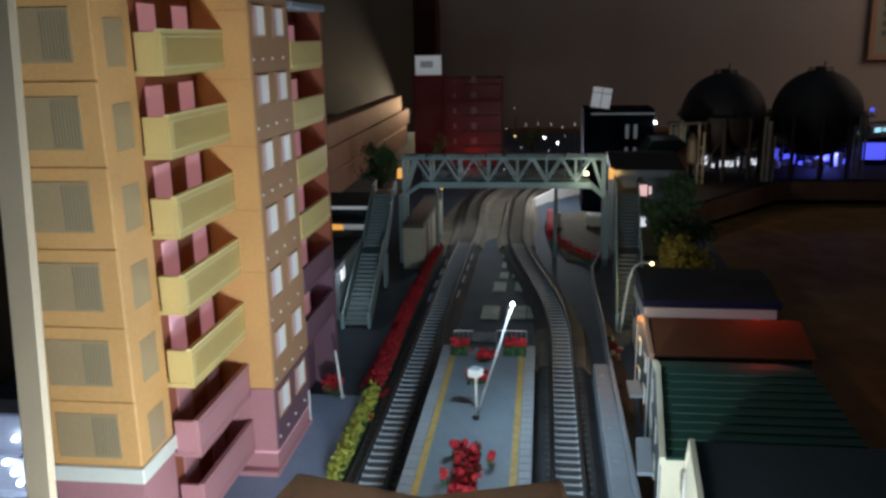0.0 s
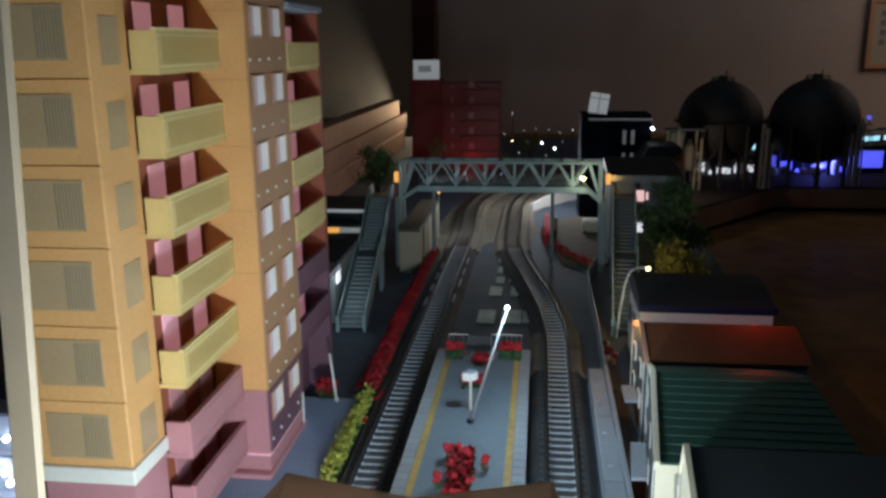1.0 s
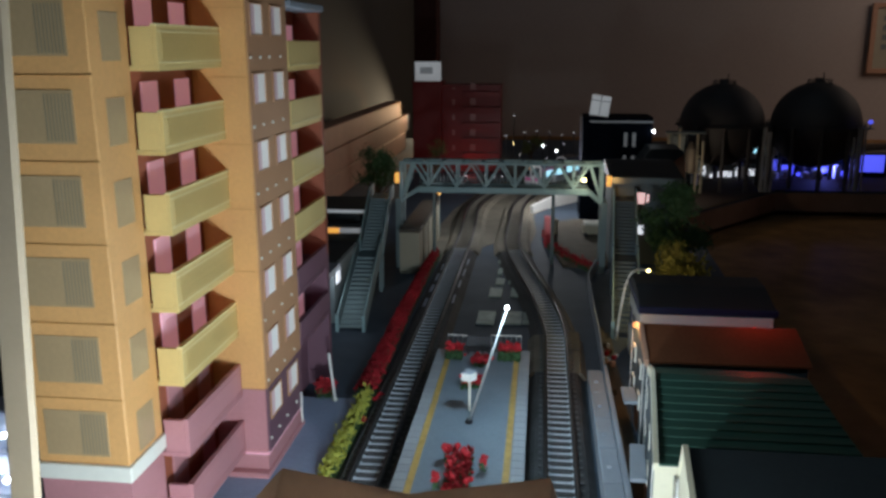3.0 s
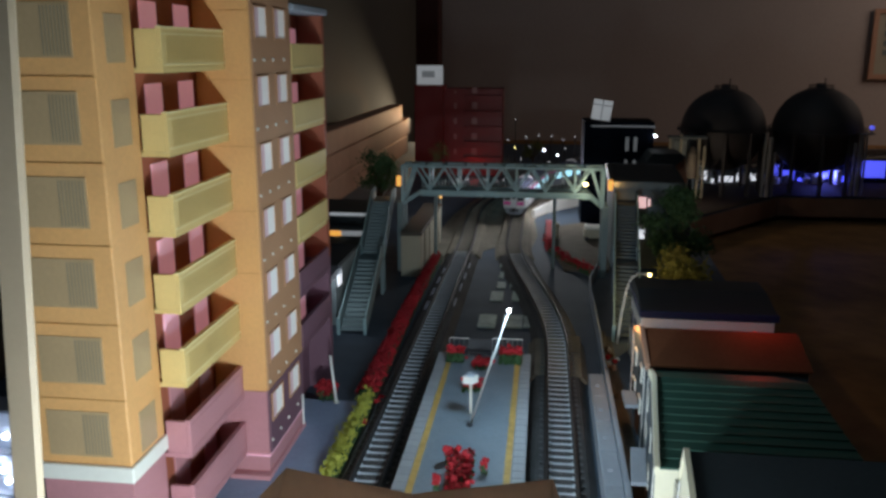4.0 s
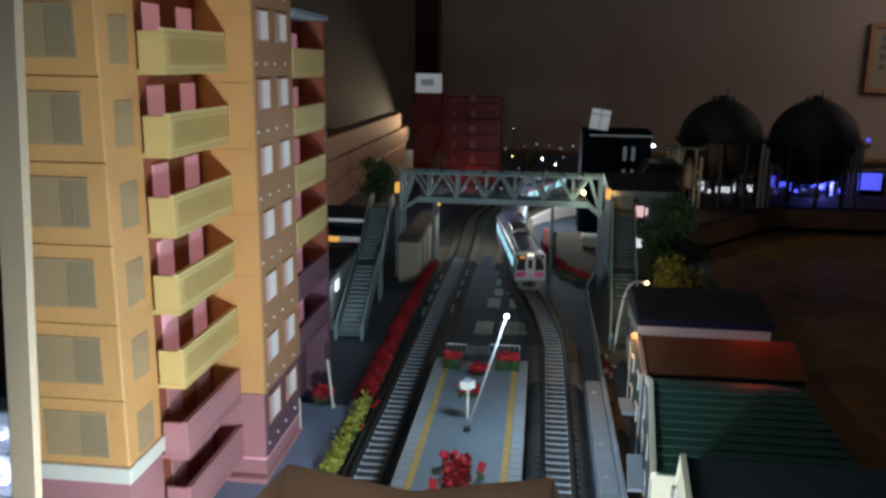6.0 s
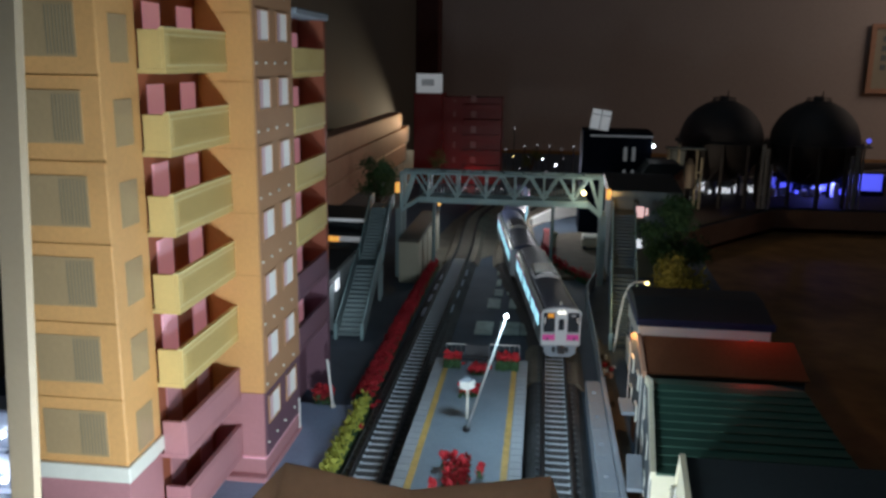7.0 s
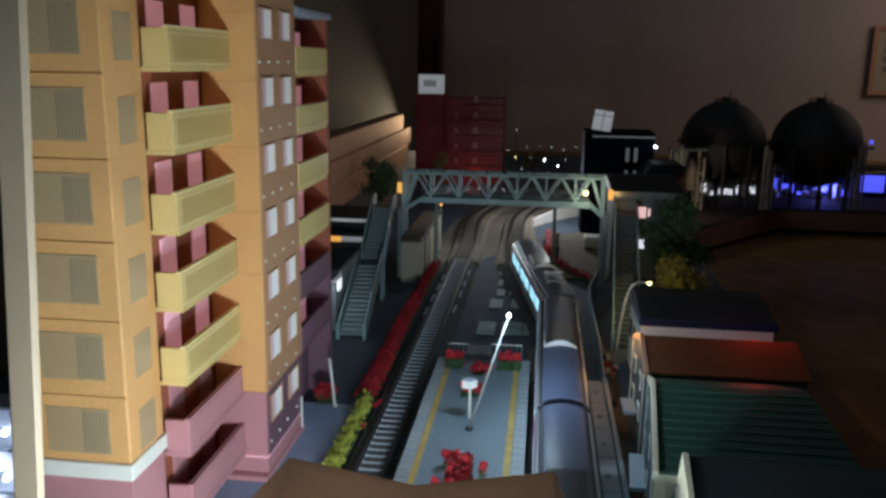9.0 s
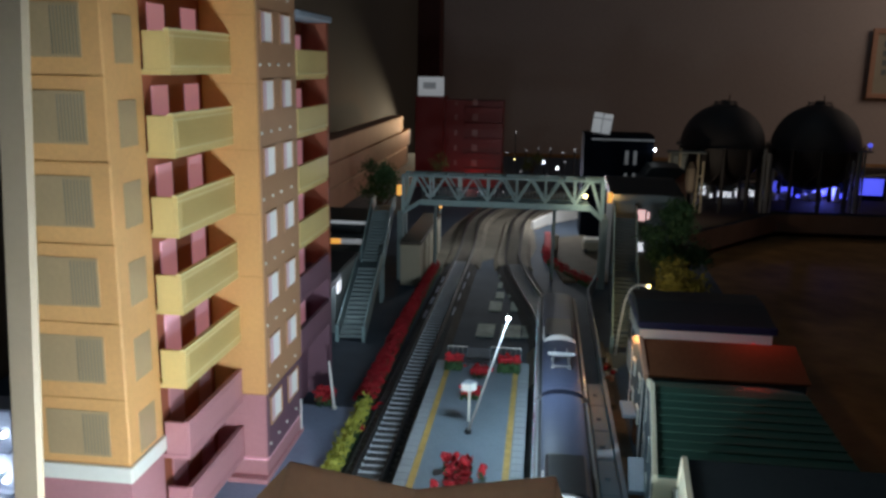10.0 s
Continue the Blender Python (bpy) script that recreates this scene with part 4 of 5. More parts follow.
    part("tower_roof", bx(-30, 2, 57.1, 6, 14, 59, soft=0.5), M["greywall"], k)
    for x, top in ((-28, 57), (-18, 62), (-1, 57), (4, 50)):
        bm = bmesh.new()
        rod(bm, (x, 4, 0), (x, 4, top), 1.3, seg=8)
        part("column", bm, M["beige"], k)
    for z in (18, 33):
        bm = bmesh.new()
        rod(bm, (-28, 3.2, z), (4, 3.2, z + 3), 0.9, seg=8)
        part("cross_pipe", bm, M["beige"], k)
    for z in (20, 46):
        part("bracket", bx(-9.5, 3.5, z - 0.5, -6.5, 6.2, z + 0.5), M["greywall"], k)
    pp = thing("pipe_stack", 216, 706, 0, "pale upright pipes between the gas tanks", "pipes")
    for x, r, z in ((-3, 1.6, 62), (1.5, 2.2, 58), (6, 1.2, 44)):
        bm = bmesh.new()
        rod(bm, (x, 0, 0.5), (x, 0, z), r, seg=10)
        part("pipe", bm, M["polegrey"], pp)
    # pale uprights added to imitate the tank's legs where light falls
    lp = thing("pipe_stack", 306, 722, 0, "pale uprights standing in for lit legs of the larger gas tank", "pipes")
    for x, r, z in ((-5, 1.3, 52), (0, 2.2, 60), (5, 1.0, 60)):
        bm = bmesh.new()
        rod(bm, (x, 0, 0.5), (x, 0, z), r, seg=10)
        part("pipe", bm, M["polegrey"], lp)
    part("bracket", bx(-3, -2.5, 60.1, 11, 2.5, 61.4), M["greywall"], lp)
    bm = bmesh.new()
    rod(bm, (8, 0, 61.4), (8, 0, 65), 0.8, seg=8)
    part("lamp_post", bm, M["greywall"], lp)
    bm = bmesh.new()
    ball(bm, (8, 0, 67), 2.2)
    part("lamp", bm, M["winblue"], lp, "small bluish lamp on a bracket")
    rng = random.Random(17)
    for i in range(13):
        x = 128 + i * 17 + rng.uniform(-4, 4)
        y = (742 if x < 170 else 786) + rng.uniform(-4, 6)
        h, r = rng.uniform(5, 15), rng.uniform(3, 6)
        d = thing("storage_tank", x, y, 0.5, "small pale storage tank in the works yard", "tank", "small storage tanks")
        bm = bmesh.new()
        rod(bm, (0, 0, 0), (0, 0, h), r, r, 14)
        part("shell", bm, M["white"], d, along=1)
        bm = bmesh.new()
        rod(bm, (0, 0, h), (0, 0, h + r * 0.4), r, r * 0.3, 14)
        part("lid", bm, M["whiteband"], d, along=1)
    # lamps far behind the bridge
    for x, y, z, m in ((-33, 900, 20, 1), (-14, 900, 20, 2), (3.7, 900, 17.7, 0), (20, 880, 14, 0), (37, 800, 45.5, 2), (-33, 902, 54.5, 2), (-52, 905, 20, 2), (-68, 905, 20, 2), (-20, 930, 30, 2), (-4, 930, 32, 2), (12, 930, 31, 2), (27, 925, 28, 2), (-44, 925, 26, 2), (30, 905, 19, 2), (-24, 870, 10, 2), (9, 860, 8, 2), (-74, 722, 9, 2), (-63, 728, 8, 2), (-55, 720, 10, 2), (-45, 726, 8, 2), (-37, 724, 9, 2)):
        s = thing("far_lamp", x, y, 0, "slim far street lamp with a small glow", "lamp post", "far street lamps")
        bm = bmesh.new()
        rod(bm, (0, 0, 0), (0, 0, z), 0.7, seg=6)
        part("pole", bm, M["under"], s)
        bm = bmesh.new()
        ball(bm, (0, -1, z), 0.75 if m == 0 else 0.48, 2, 1.9)
        part("bulb", bm, M["lampwarm"] if m == 1 else M["lampwhite"] if m == 0 else M["winwhite"], s)
    # yard between the bridge and the bend
    solid("yard", (lambda b: (prism(b, [(18, 440), (46, 440), (60, 560), (34, 572), (6, 552), (8, 500)], "z", 0.02, 1.6), b)[1])(bmesh.new()), M["earth"], "tan gravel yard behind the bridge", kind="structure")
    rng = random.Random(5)
    r = thing("red_hedge", 0, 0, 0, "short red flowering hedge round the yard", "hedge")
    line = Line([(36, 430), (22, 452), (10, 482), (7, 520)])
    core = bmesh.new()
    sweep(core, [tuple(p / (1, ALONG)) for p in line.p], [(-2, 0), (-2, 4), (2, 4), (2, 0)])
    part("core", core, M["leaf"], r)

    def spot():
        x, y = line.at(rng.uniform(0, line.s[-1])) / (1, ALONG)
        return x + rng.gauss(0, 1.4), y + rng.gauss(0, 1.4), 4 + rng.gauss(0, 1.2)

    bm = bmesh.new()
    leaves(bm, rng, spot, 1100, 0.9)
    part("blossoms", bm, M["red"], r)
    p = thing("red_fence", 7, 535, 0, "bright red upright panel beside the track", "fence")
    bm = bmesh.new()
    prism(bm, [(-46, 0), (16, 0), (16, 8), (0, 10), (-40, 4)], "x", -1, 3.5)
    part("fence_panel", bm, M["red"], p)
    y = thing("yard_post", 14.2, 520, 1.6, "short tan post standing in the gravel yard", "post")
    bm = bmesh.new()
    rod(bm, (0, 0, 0), (0, 0, 8), 1.8, 1.4, 10)
    part("shaft", bm, M["beige"], y)
    bm = bmesh.new()
    ball(bm, (0, 0, 9.6), 2.2)
    part("cap", bm, M["beige"], y)
    y = thing("yard_pole", 11.6, 496, 1.6, "slim white pole beside the red hedge", "pole")
    bm = bmesh.new()
    rod(bm, (0, 0, 0), (0, 0, 26), 0.7, 0.6, 8)
    part("shaft", bm, M["white"], y)
    v = thing("parked_van", 41, 520, 1.6, "small beige van parked in the yard", "van")
    part("body", bx(-7, -6, 1.2, 7, 6, 8, soft=0.8), M["beige"], v)
    part("roof", bx(-6.4, -5.2, 8, 6.4, 5.2, 10, soft=0.8), M["whiteband"], v)
    for x in (-5, 5):
        for y in (-5.6, 5.6):
            bm = bmesh.new()
            rod(bm, (x, y - 0.8, 1.5), (x, y + 0.8, 1.5), 1.5, seg=12)
            part("wheel", bm, M["under"], v)
    bm = bmesh.new()
    prism(bm, [(-82, 470), (-66, 440), (-25, 500), (-6, 470), (0, 530), (-3, 588), (34, 662), (70, 730), (0, 790), (-50, 720), (-72, 600)], "z", 0.02, 0.4)
    solid("far_ballast_ground", bm, M["tanballast"], "tan gravel ground round the far bend", kind="structure")
    # pale wall along the inner side of the bend, rising from its near end
    bm = bmesh.new()
    x, y, rings = -4.5, 675.0, []
    for i in range(13):
        a, top = radians(26 + 1.5 * i), min(10.5, 7.0 + 0.6 * i)
        rings.append([bm.verts.new((x + u, y / ALONG, z)) for u, z in ((-1.3, 0), (-1.0, top), (1.0, top), (1.3, 0))])
        x, y = x + 7.0 * math.sin(a), y + 7.0 * math.cos(a)
    for u, v in zip(rings, rings[1:]):
        for k in range(4):
            bm.faces.new((u[k], u[(k + 1) % 4], v[(k + 1) % 4], v[k]))
    bm.faces.new(rings[0][::-1])
    bm.faces.new(rings[-1])
    solid("bend_wall", bm, M["white"], "pale low wall along the inside of the bend", "wall", kind="structure")


def left_town():
    b = thing("flat_roofed_station", -112, 411, 0, "dark flat-roofed building with white fascias", "building")
    part("lower_block", bx(-68, 0, 0, 8, 17, 27), M["greywall"], b)
    part("lower_roof", bx(-69, -1, 27, 8.4, 17, 29.4), M["darkroof"], b)
    # this fascia and the upper one are brightened by an added glow
    part("fascia", bx(-69, -2, 27.2, 8.4, -1.05, 30.2), M["paleglow"], b, "white roof fascia with an added faint glow")
    part("upper_block", bx(-68, 17.1, 0, 6, 60, 35), M["darkroof"], b)
    part("upper_roof", bx(-69, 16.2, 35, 7, 61, 37), M["darkroof"], b)
    part("fascia", bx(-69, 15.4, 35.6, 7, 16.1, 37.6), M["paleglow"], b, "white roof fascia with an added faint glow")
    part("orange_sign", bx(-14, -2.6, 27.0, -7, -2.1, 30.4, soft=0.3), M["lampamber"], b, "glowing orange sign")
    k = thing("ticket_hut", -118, 331, 0, "grey hut with a lit window beside the stair", "hut")
    part("wall", bx(0, 0, 0, 18, 40, 30), M["greywall"], k)
    part("roof", bx(-30, -3, 30, 19, 42, 32), M["darkroof"], k)
    part("wall", bx(-28, 2, 0, -0.1, 40, 30), M["greywall"], k)
    part("awning", bx(7, -22, 29.6, 22, -3.2, 33), M["concrete"], k, "white awning")
    part("window", bx(18.1, 3, 20, 18.6, 9, 27), M["winwhite"], k)
    part("awning_post", bx(20, -21, 0, 21, -20, 29.6), M["concrete"], k)
    h = thing("beige_house", -83.6, 418, 0, "beige house with a dark brown roof", "house")
    part("wall", bx(0, 0, 0, 12.4, 88, 26), M["beige"], h)
    part("roof", bx(-0.4, -0.6, 26, 13, 89, 28.2, soft=0.4), M["greybrown"], h)
    for y in (14, 34, 54, 74):
        part("wall_joint", bx(12.4, y, 0, 12.7, y + 0.8, 26), M["greybrown"], h)
    # planks on the wall behind, lit by a warm lamp
    s = thing("plank_shelf", -190, 560, 0, "row of warm-lit wooden planks against the wall", "shelf")
    part("plank", bx(-14, 0, 47, 4, 392, 68, soft=1), M["plank"], s)
    part("plank", bx(-14, 0, 24, 4, 446, 46.4, soft=1), M["plank"], s)
    part("plank", bx(-14, 0, 0, 4, 428, 23.4, soft=1), M["plank"], s)
    # cable covers near x -57; thin strips near x -43 imitate rail reflections
    for x, w, y in ((-57.5, 1.1, 357), (-57.4, 1.2, 380), (-57.2, 1.2, 401), (-57.0, 1.0, 421), (-43.2, 0.5, 364), (-43.0, 0.5, 390), (-42.8, 0.45, 412), (-42.6, 0.4, 434)):
        tagged(new("cable_cover", mesh_of(bx(x - w, y - 6, 2.9, x + w, y + 6, 3.9, soft=0.3), "cable_cover", M["palecover"])), "pale bluish strip beside the rail, cable cover and painted rail reflection", "cover", "cable covers")
    o = thing("signal_lamp", -71.5, 508, 0, "small glowing orange lamp on a thin post", "lamp")
    bm = bmesh.new()
    rod(bm, (0, 0, 0), (0, 0, 32), 0.5, seg=8)
    part("post", bm, M["stairgrey"], o)
    part("lens", bx(-1.1, -1, 32, 1.1, 1, 37, soft=0.4), M["lampamber"], o, "glowing orange lens")
    # slabs in the ground between the tracks
    rows = [(-24.0, 345, 4.6, 9), (-21.6, 385, 3.6, 8), (-20.2, 405, 2.6, 6), (-21.3, 425, 1.4, 6), (-22.4, 448, 1.2, 6), (-10.8, 346, 5.2, 9), (-3.2, 346, 2.0, 8), (-9.8, 386, 3.2, 8), (-12.6, 408, 2.6, 6), (-14.6, 428, 2.4, 5), (-16.2, 452, 2.8, 8), (-18.4, 478, 2.2, 7)]
    for i, (x, y, w, d) in enumerate(rows):
        tagged(new("paving_slab", mesh_of(bx(x - w, y - d, 0.02, x + w, y + d, 1.0, soft=0.3), "paving_slab", M["slabgreen"])), "pale greenish concrete slab between the tracks", "slab", "paving slabs")


M["slabgreen"] = mat("greenish_slab", (0.34, 0.43, 0.40), 0.6, vary=0.55, grain=300)


# ---- things close to the lens ----
def foreground():
    p = thing("cream_post", -97.1, 103, 0, "smooth cream upright post beside the building", "post")
    p.matrix_basis = pose(-97.1 * MM, 103 * ALONG * MM, 0.0002, 0, 3.5, 0)
    part("post_body", bx(-3.0, -0.9, 0, 3.0, 0.9, 210, soft=0.7), M["postcream"], p)
    c = thing("card_roof", -12.5, 66, 0, "folded brown card roof over the platform", "roof")
    for pts in (((-25, 76), (-15.8, 86.6), (-0.02, 84.1)), ((0.02, 84.1), (17.0, 87.3), (19.0, 82))):
        bm = bmesh.new()
        top = [bm.verts.new((x, 0, z)) for x, z in pts]
        low = [bm.verts.new((x, -44, z - 30)) for x, z in pts]
        top2 = [bm.verts.new((x, 0, z - 0.9)) for x, z in pts]
        low2 = [bm.verts.new((x, -44, z - 30.9)) for x, z in pts]
        n = len(pts)
        for k in range(n - 1):
            bm.faces.new((top[k], top[k + 1], low[k + 1], low[k]))
            bm.faces.new((top2[k], low2[k], low2[k + 1], top2[k + 1]))
            bm.faces.new((top[k], top2[k], top2[k + 1], top[k + 1]))
            bm.faces.new((low[k], low[k + 1], low2[k + 1], low2[k]))
        bm.faces.new((top[0], low[0], low2[0], top2[0]))
        bm.faces.new((top[-1], top2[-1], low2[-1], low[-1]))
        part("flap", bm, M["card"], c)
    for x in (-15, 11):
        part("prop", bx(x, -43, 13.1, x + 1.5, -41.5, 53), M["card"], c)
    k = thing("lit_showcase", -142, 160, 0, "bluish white lit glass box beyond the post", "showcase")
    part("showcase_body", bx(-34, 1, 0, -2, 10, 38, soft=0.6), M["showcase"], k, "pale blue panel")
    for z in (13, 26):
        part("shelf", bx(-34, -1.6, z, -2, 0.9, z + 0.8), M["showcase"], k)
    for x, z in ((-5.4, 20.9), (-4.2, 17.5), (-3.4, 31.5), (-7.5, 24), (-9, 10), (-3.6, 8)):
        bm = bmesh.new()
        ball(bm, (x, -0.6, z), 0.9)
        part("lamp", bm, M["lampwhite"], k, "bright bluish lamp")


# ---- the train ----
CAR_LEN, CAR_PITCH, HALF_W = 108.0, 110.0, 8.9
CROWN = 6.6  # half the width of the raised roof


def crown_z(x):
    return 21.5 + 2.7 * math.sqrt(max(0.0, 1 - (x / (CROWN + 0.6)) ** 2))


def pantograph(t):
    """A folded current collector on the roof, its head across the car."""
    p = part("pantograph", bx(-3.4, -36, 24.9, 3.4, -35.4, 25.3), M["trainsteel"], t, "folded grey pantograph")
    part("base_bar", bx(-3.4, -26.6, 24.9, 3.4, -26, 25.3), M["trainsteel"], p)
    for x in (-3.0, 3.0):
        part("base_rail", bx(x - 0.3, -36, 24.5, x + 0.3, -26, 24.9), M["trainsteel"], p)
        for y in (-35, -27):
            bm = bmesh.new()
            rod(bm, (x, y, crown_z(x) - 0.2), (x, y, 24.5), 0.6, seg=8)
            part("insulator", bm, M["trainwhite"], p)
        bm = bmesh.new()
        beam(bm, (x, -35, 25.3), (x * 0.7, -24, 27.0), 0.45, 0.45)
        part("lower_arm", bm, M["trainsteel"], p)
        bm = bmesh.new()
        beam(bm, (x * 0.7, -24, 27.0), (x * 0.9, -32, 28.0), 0.35, 0.35)
        part("upper_arm", bm, M["trainsteel"], p)
    for y in (-32.6, -31.0):
        bm = bmesh.new()
        beam(bm, (-4.8, y, 28.2), (4.8, y, 28.2), 0.5, 0.4)
        part("contact_strip", bm, M["trainwhite"], p)


def car(lead, label, collector=False):
    """A coach; its origin is on the rail top at its middle, its front looks to -y."""
    t = thing("train_car", 0, 0, 0, label, "train car", "cars of the train")
    L = CAR_LEN / 2
    W = HALF_W
    side = [(-W, 5.8), (-W, 19.9), (-W + 0.35, 20.9), (-W + 1.2, 21.5), (W - 1.2, 21.5), (W - 0.35, 20.9), (W, 19.9), (W, 5.8), (W - 0.8, 5.0), (-W + 0.8, 5.0)]
    bm = bmesh.new()
    prism(bm, side, "y", -L + 1.5, L)
    part("body", bm, M["trainsteel"], t, "stainless body")
    rim = [CROWN * k / 8 for k in range(-8, 9)]
    bm = bmesh.new()
    prism(bm, [(-CROWN, 21.51)] + [(x, crown_z(x)) for x in rim] + [(CROWN, 21.51)], "y", -L + 1.2, L - 0.3)
    part("roof", bm, M["trainroof"], t, "dark blue-grey ribbed roof")
    for i in range(17):
        x = (i - 8) * 0.74
        z = crown_z(x)
        part("roof_rib", bx(x - 0.14, -L + 4, z - 0.25, x + 0.14, L - 2, z + 0.14), M["trainroof"], t)
    for s in (-1, 1):
        part("gutter", bx(s * (CROWN + 0.55) - 0.5, -L + 1.6, 21.505, s * (CROWN + 0.55) + 0.5, L - 0.2, 21.62), M["under"], t, "black gutter channel")
        part("gutter_lip", bx(s * (W - 1.05) - 0.16, -L + 1.6, 21.4, s * (W - 1.05) + 0.16, L - 0.2, 21.9), M["trainsteel"], t, "bright steel gutter lip")
        part("stripe", bx(s * W - 0.1, -L + 1.6, 18.3, s * W + 0.1, L, 19.4), M["magenta"], t)
        for i in range(6):
            y = -L + 9 + i * 16.6
            part("window", bx(s * W - 0.15, y, 12, s * W + 0.16, y + 10, 17.8, soft=0.1), M["glass_cyan"], t, "lit side window")
        for i in range(3):
            y = -L + 20.4 + i * 33.2
            d = part("door", bx(s * W - 0.1, y, 5.9, s * W + 0.1, y + 4.6, 18.2), M["trainwhite"], t)
            part("door_window", bx(s * W + s * 0.1 - 0.06, y + 1, 12.4, s * W + s * 0.1 + 0.06, y + 3.6, 17.2), M["glass_cyan"], d)
    # roof equipment: a cooling unit with a pale curved front
    ac = part("cooling_unit", bx(-5.6, -7.4, 23.0, 5.6, 13, 26.0, soft=0.8), M["acdark"], t, "black roof cooling unit")
    bm = bmesh.new()
    arc = [-6.2 + 12.4 * k / 12 for k in range(13)]
    prism(bm, [(x, 26.5 - 2.6 * (x / 6.2) ** 2) for x in arc] + [(x, 24.6 - 1.2 * (x / 6.2) ** 2) for x in arc[::-1]], "y", -8.6, -7.45)
    part("unit_front", bm, M["trainwhite"], ac, "white curved front of the cooling unit")
    for i in range(5):
        part("vent_pin", bx(-6.5, -5.5 + i * 2.4, 23.2, -6.0, -4.4 + i * 2.4, 24.8), M["trainwhite"], ac)
    if collector:
        pantograph(t)
    part("underframe", bx(-6.4, -L + 8, 2.2, 6.4, L - 8, 5.1), M["under"], t)
    for y in (-36, 36):
        b = part("bogie", bx(-6.0, y - 9, 1.4, 6.0, y + 9, 3.6, soft=0.4), M["under"], t)
        for yy in (y - 6, y + 6):
            for x in (-4.9, 4.9):
                bm = bmesh.new()
                rod(bm, (x - 0.6, yy * ALONG, 2.0), (x + 0.6, yy * ALONG, 2.0), 1.95, seg=16)
                part("wheel", bm, M["rail"], b, along=1)
    part("gangway", bx(-3.6, L, 5.8, 3.6, L + 0.9, 20), M["under"], t)
    if lead:
        f = part("front", bx(-W, -L, 6.2, W, -L + 1.49, 20.6, soft=0.5), M["trainwhite"], t, "white driver's cab front")
        bm = bmesh.new()
        prism(bm, [(-W, 20.2)] + [(W * math.sin(a), 20.3 + 3.5 * math.cos(a) ** 0.55) for a in [radians(d) for d in range(-84, 85, 12)]] + [(W, 20.2)], "y", -L + 0.1, -L + 1.6)
        part("front_brow", bm, M["trainwhite"], f, "white curved brow")
        for x0, x1 in ((-8.0, -2.8), (2.8, 8.0)):
            part("windscreen", bx(x0, -L - 0.12, 12.5, x1, -L + 0.12, 21.6, soft=0.1), M["blackglass"], f, "dark windscreen")
            part("stripe", bx(x0 - 0.2, -L - 0.14, 8.8, x1 + 0.1, -L + 0.1, 11.5), M["magenta"], f, "bright magenta stripe")
            part("stripe_line", bx(x0 - 0.2, -L - 0.13, 11.8, x1 + 0.1, -L + 0.1, 12.1), M["trainsteel"], f)
        part("front_door", bx(-2.35, -L - 0.2, 6.4, 2.35, -L + 0.1, 20.6, soft=0.15), M["trainwhite"], f)
        part("door_window", bx(-1.25, -L - 0.3, 13.6, 1.25, -L - 0.18, 18.7), M["blackglass"], f)
        for x in (-1.0, 1.0):
            bm = bmesh.new()
            rod(bm, (x, -L - 0.35, 21.7), (x, -L + 0.2, 21.7), 0.75, seg=12)
            part("headlight", bm, M["headlamp"], f, "glowing headlight")
        part("destination_box", bx(-6.2, -L - 0.2, 19.4, -3.3, -L - 0.1, 21.3), M["destination"], f, "glowing orange destination box")
        part("number_box", bx(4.4, -L - 0.2, 19.8, 6.4, -L - 0.1, 20.6), M["greyglow"], f)
        for x in (-7.6, 7.0):
            part("handle", bx(x, -L - 0.3, 16.6, x + 0.5, -L - 0.1, 19.4), M["white"], f)
        for x in (-6.0, 6.0):
            part("tail_lamp", bx(x - 0.45, -L - 0.2, 9.0, x + 0.45, -L - 0.12, 9.8, soft=0.1), M["under"], f)
        bm = bmesh.new()
        prism(bm, [(-7.4, 6.2), (7.4, 6.2), (7.0, 2.4), (4.6, 0.7), (-4.6, 0.7), (-7.0, 2.4)], "y", -L + 0.6, -L + 3)
        part("skirt", bm, M["concrete"], f, "grey snow plough skirt")
        part("coupler", bx(-1.5, -L - 2.6, 3.4, 1.5, -L + 0.7, 6.0, soft=0.2), M["under"], f)
        for x in (-3.6, 2.4):
            part("coupler_hose", bx(x, -L - 0.6, 3.2, x + 1.2, -L + 0.7, 5.4, soft=0.2), M["under"], f)
        part("horn", bx(-0.3, -L + 3, 24.0, 0.3, -L + 3.6, 25.6), M["white"], f)
    return t


room()
table()
tracks()
platform()
platform_lamp()
platform_things()
apartment()
left_side()
footbridge()
stairs(-89.5, 322, 4, "grey steel footbridge stair with side panels", M["stairgrey"])
# the right stair's shade is painted in with a darker grey
stairs(45.5, 327, -4, "grey steel footbridge stair with painted shade, beside the street lamp", M["shadestair"])
right_side()
tree(-121, 520, 0, 67, 17, 30, 3, M["leaf"], "dark green tree behind the stairs", 2600)
tree(82, 396, 0, 63, 20, 22, 4, M["leaf"], "large dark green tree beside the houses", 5200)
# low crown in olive imitates leaves lit by the street lamp
tree(80, 378, 0, 40, 21, 12, 6, M["olive"], "low tree beside the houses, lamplight painted into its olive leaves", 2200)
tree(-95, 640, 0, 60, 12, 30, 9, M["olive"], "small tree before the red building", 900)
tree(-10, 860, 0, 34, 16, 14, 12, M["olive"], "olive shrub far behind the bridge", 900)
gas_tank(179, 735, 40.5, 62)
gas_tank(276, 757, 43, 60)
far_town()
left_town()
foreground()
CARS = [
    car(True, "silver train car with a white and magenta cab front"),
    car(False, "silver middle train car with lit windows"),
    car(False, "silver rear train car with a folded roof pantograph", True),
]


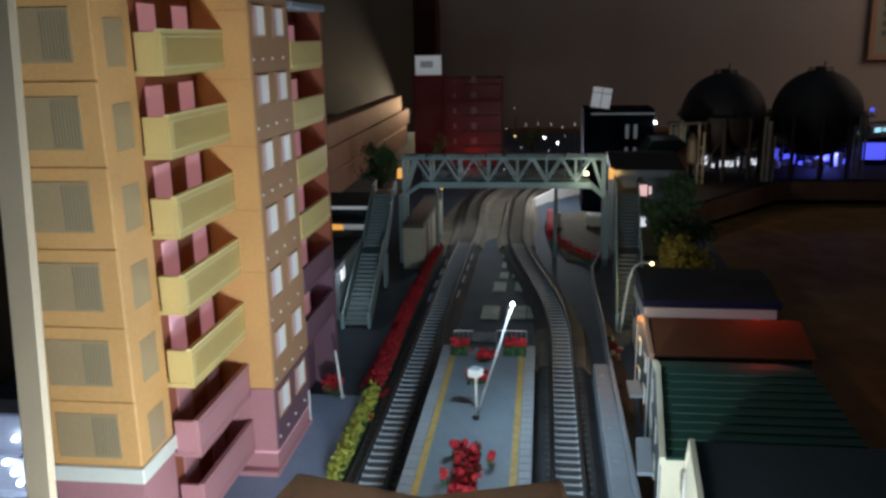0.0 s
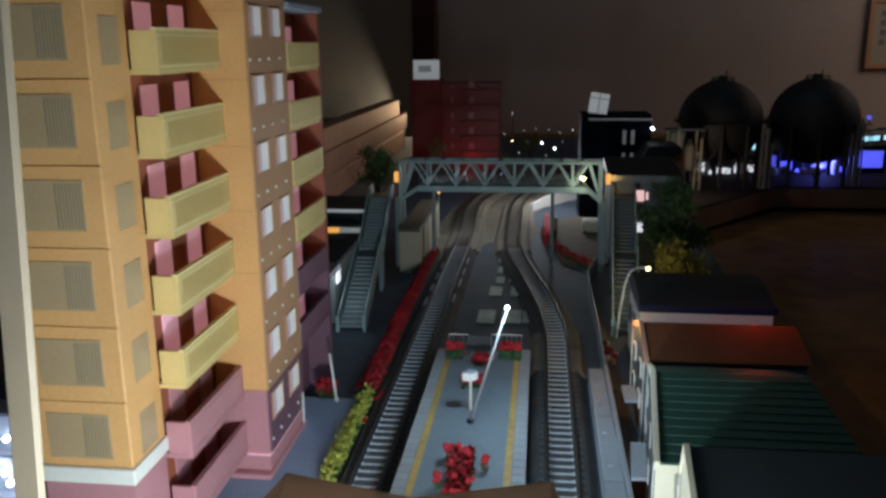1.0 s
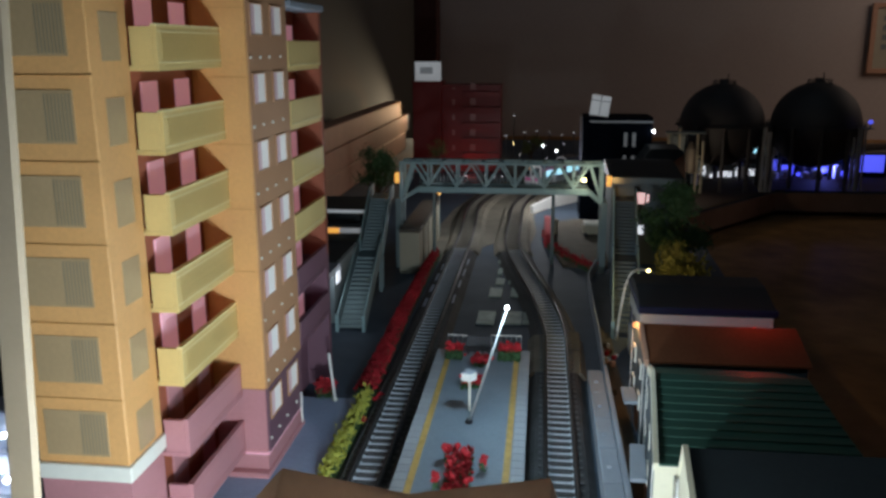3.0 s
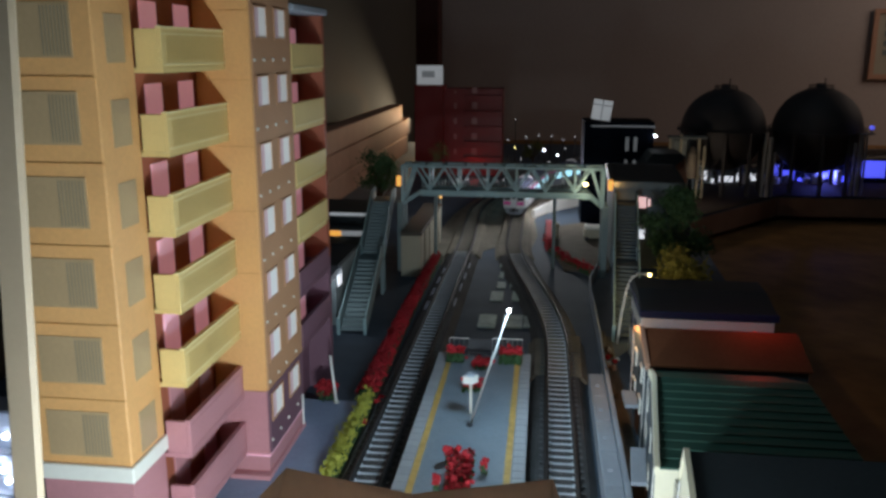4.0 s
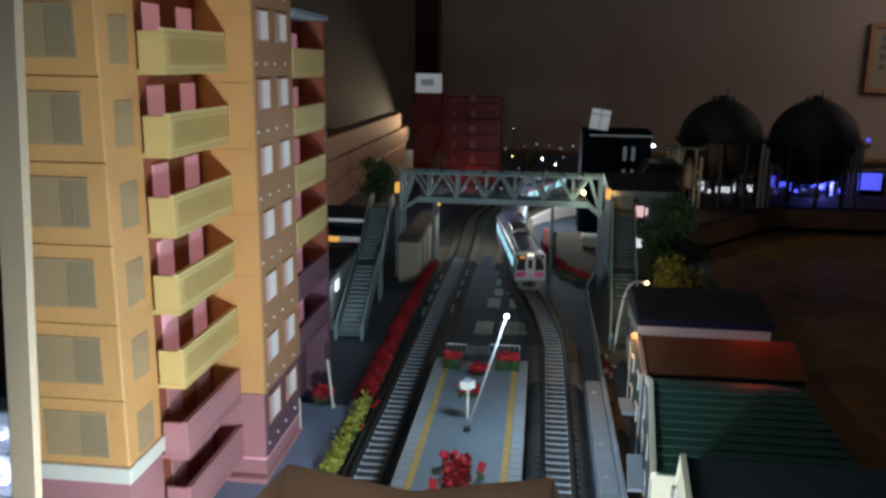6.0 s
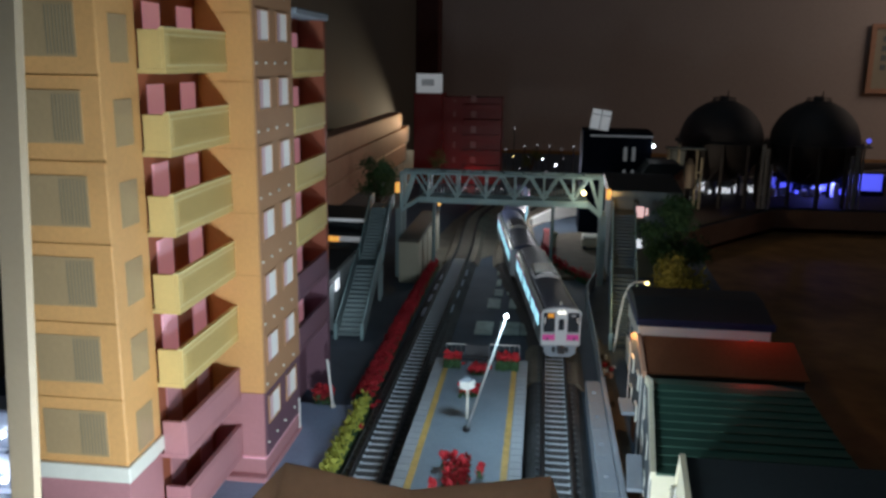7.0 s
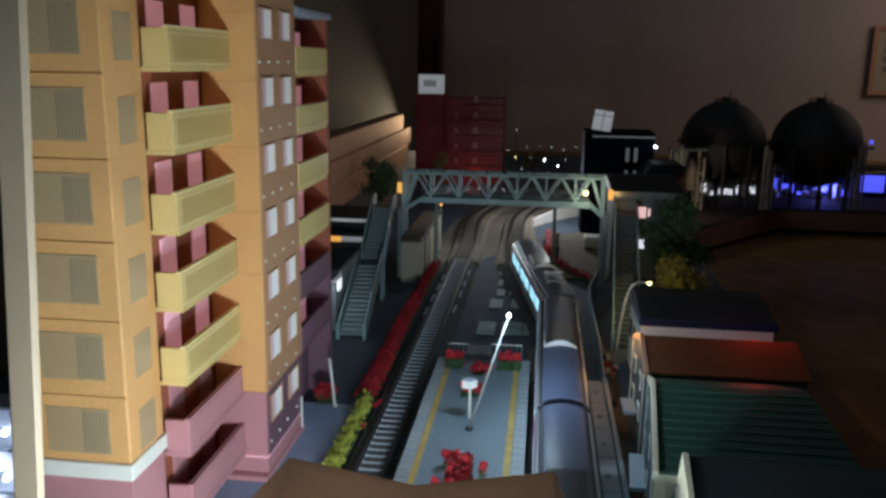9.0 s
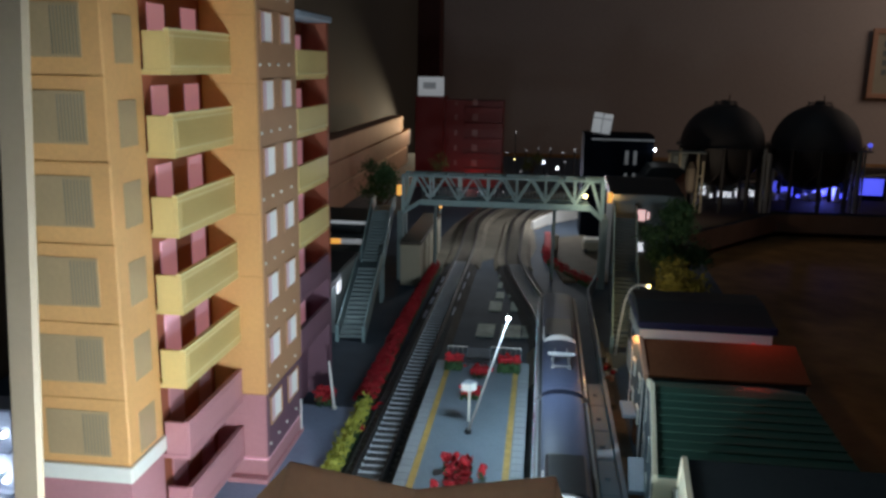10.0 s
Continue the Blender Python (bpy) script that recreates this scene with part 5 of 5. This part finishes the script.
def motions():
    """The train rolls at an even pace along the right-hand track towards the camera."""
    for i, ob in enumerate(CARS):
        rows = []
        for k in range(41):
            t = k * 0.25
            early = max(7.0 - t, 0.0)
            nose = RIGHT.where(296.5) + 115.0 * (7.0 - t) - 3.5 * early * early + 9.0 * max(early - 2.5, 0.0) ** 2
            s = nose + (CAR_LEN / 2 + CAR_PITCH * i) * ALONG
            a, b = RIGHT.at(s - 41), RIGHT.at(s + 41)
            m = (a + b) / 2
            d = b - a
            rows.append((t, pose(m[0] * MM, m[1] * MM, RAIL_TOP * MM, 0, 0, math.degrees(math.atan2(-d[0], d[1])))))
        walk(ob, rows)


motions()
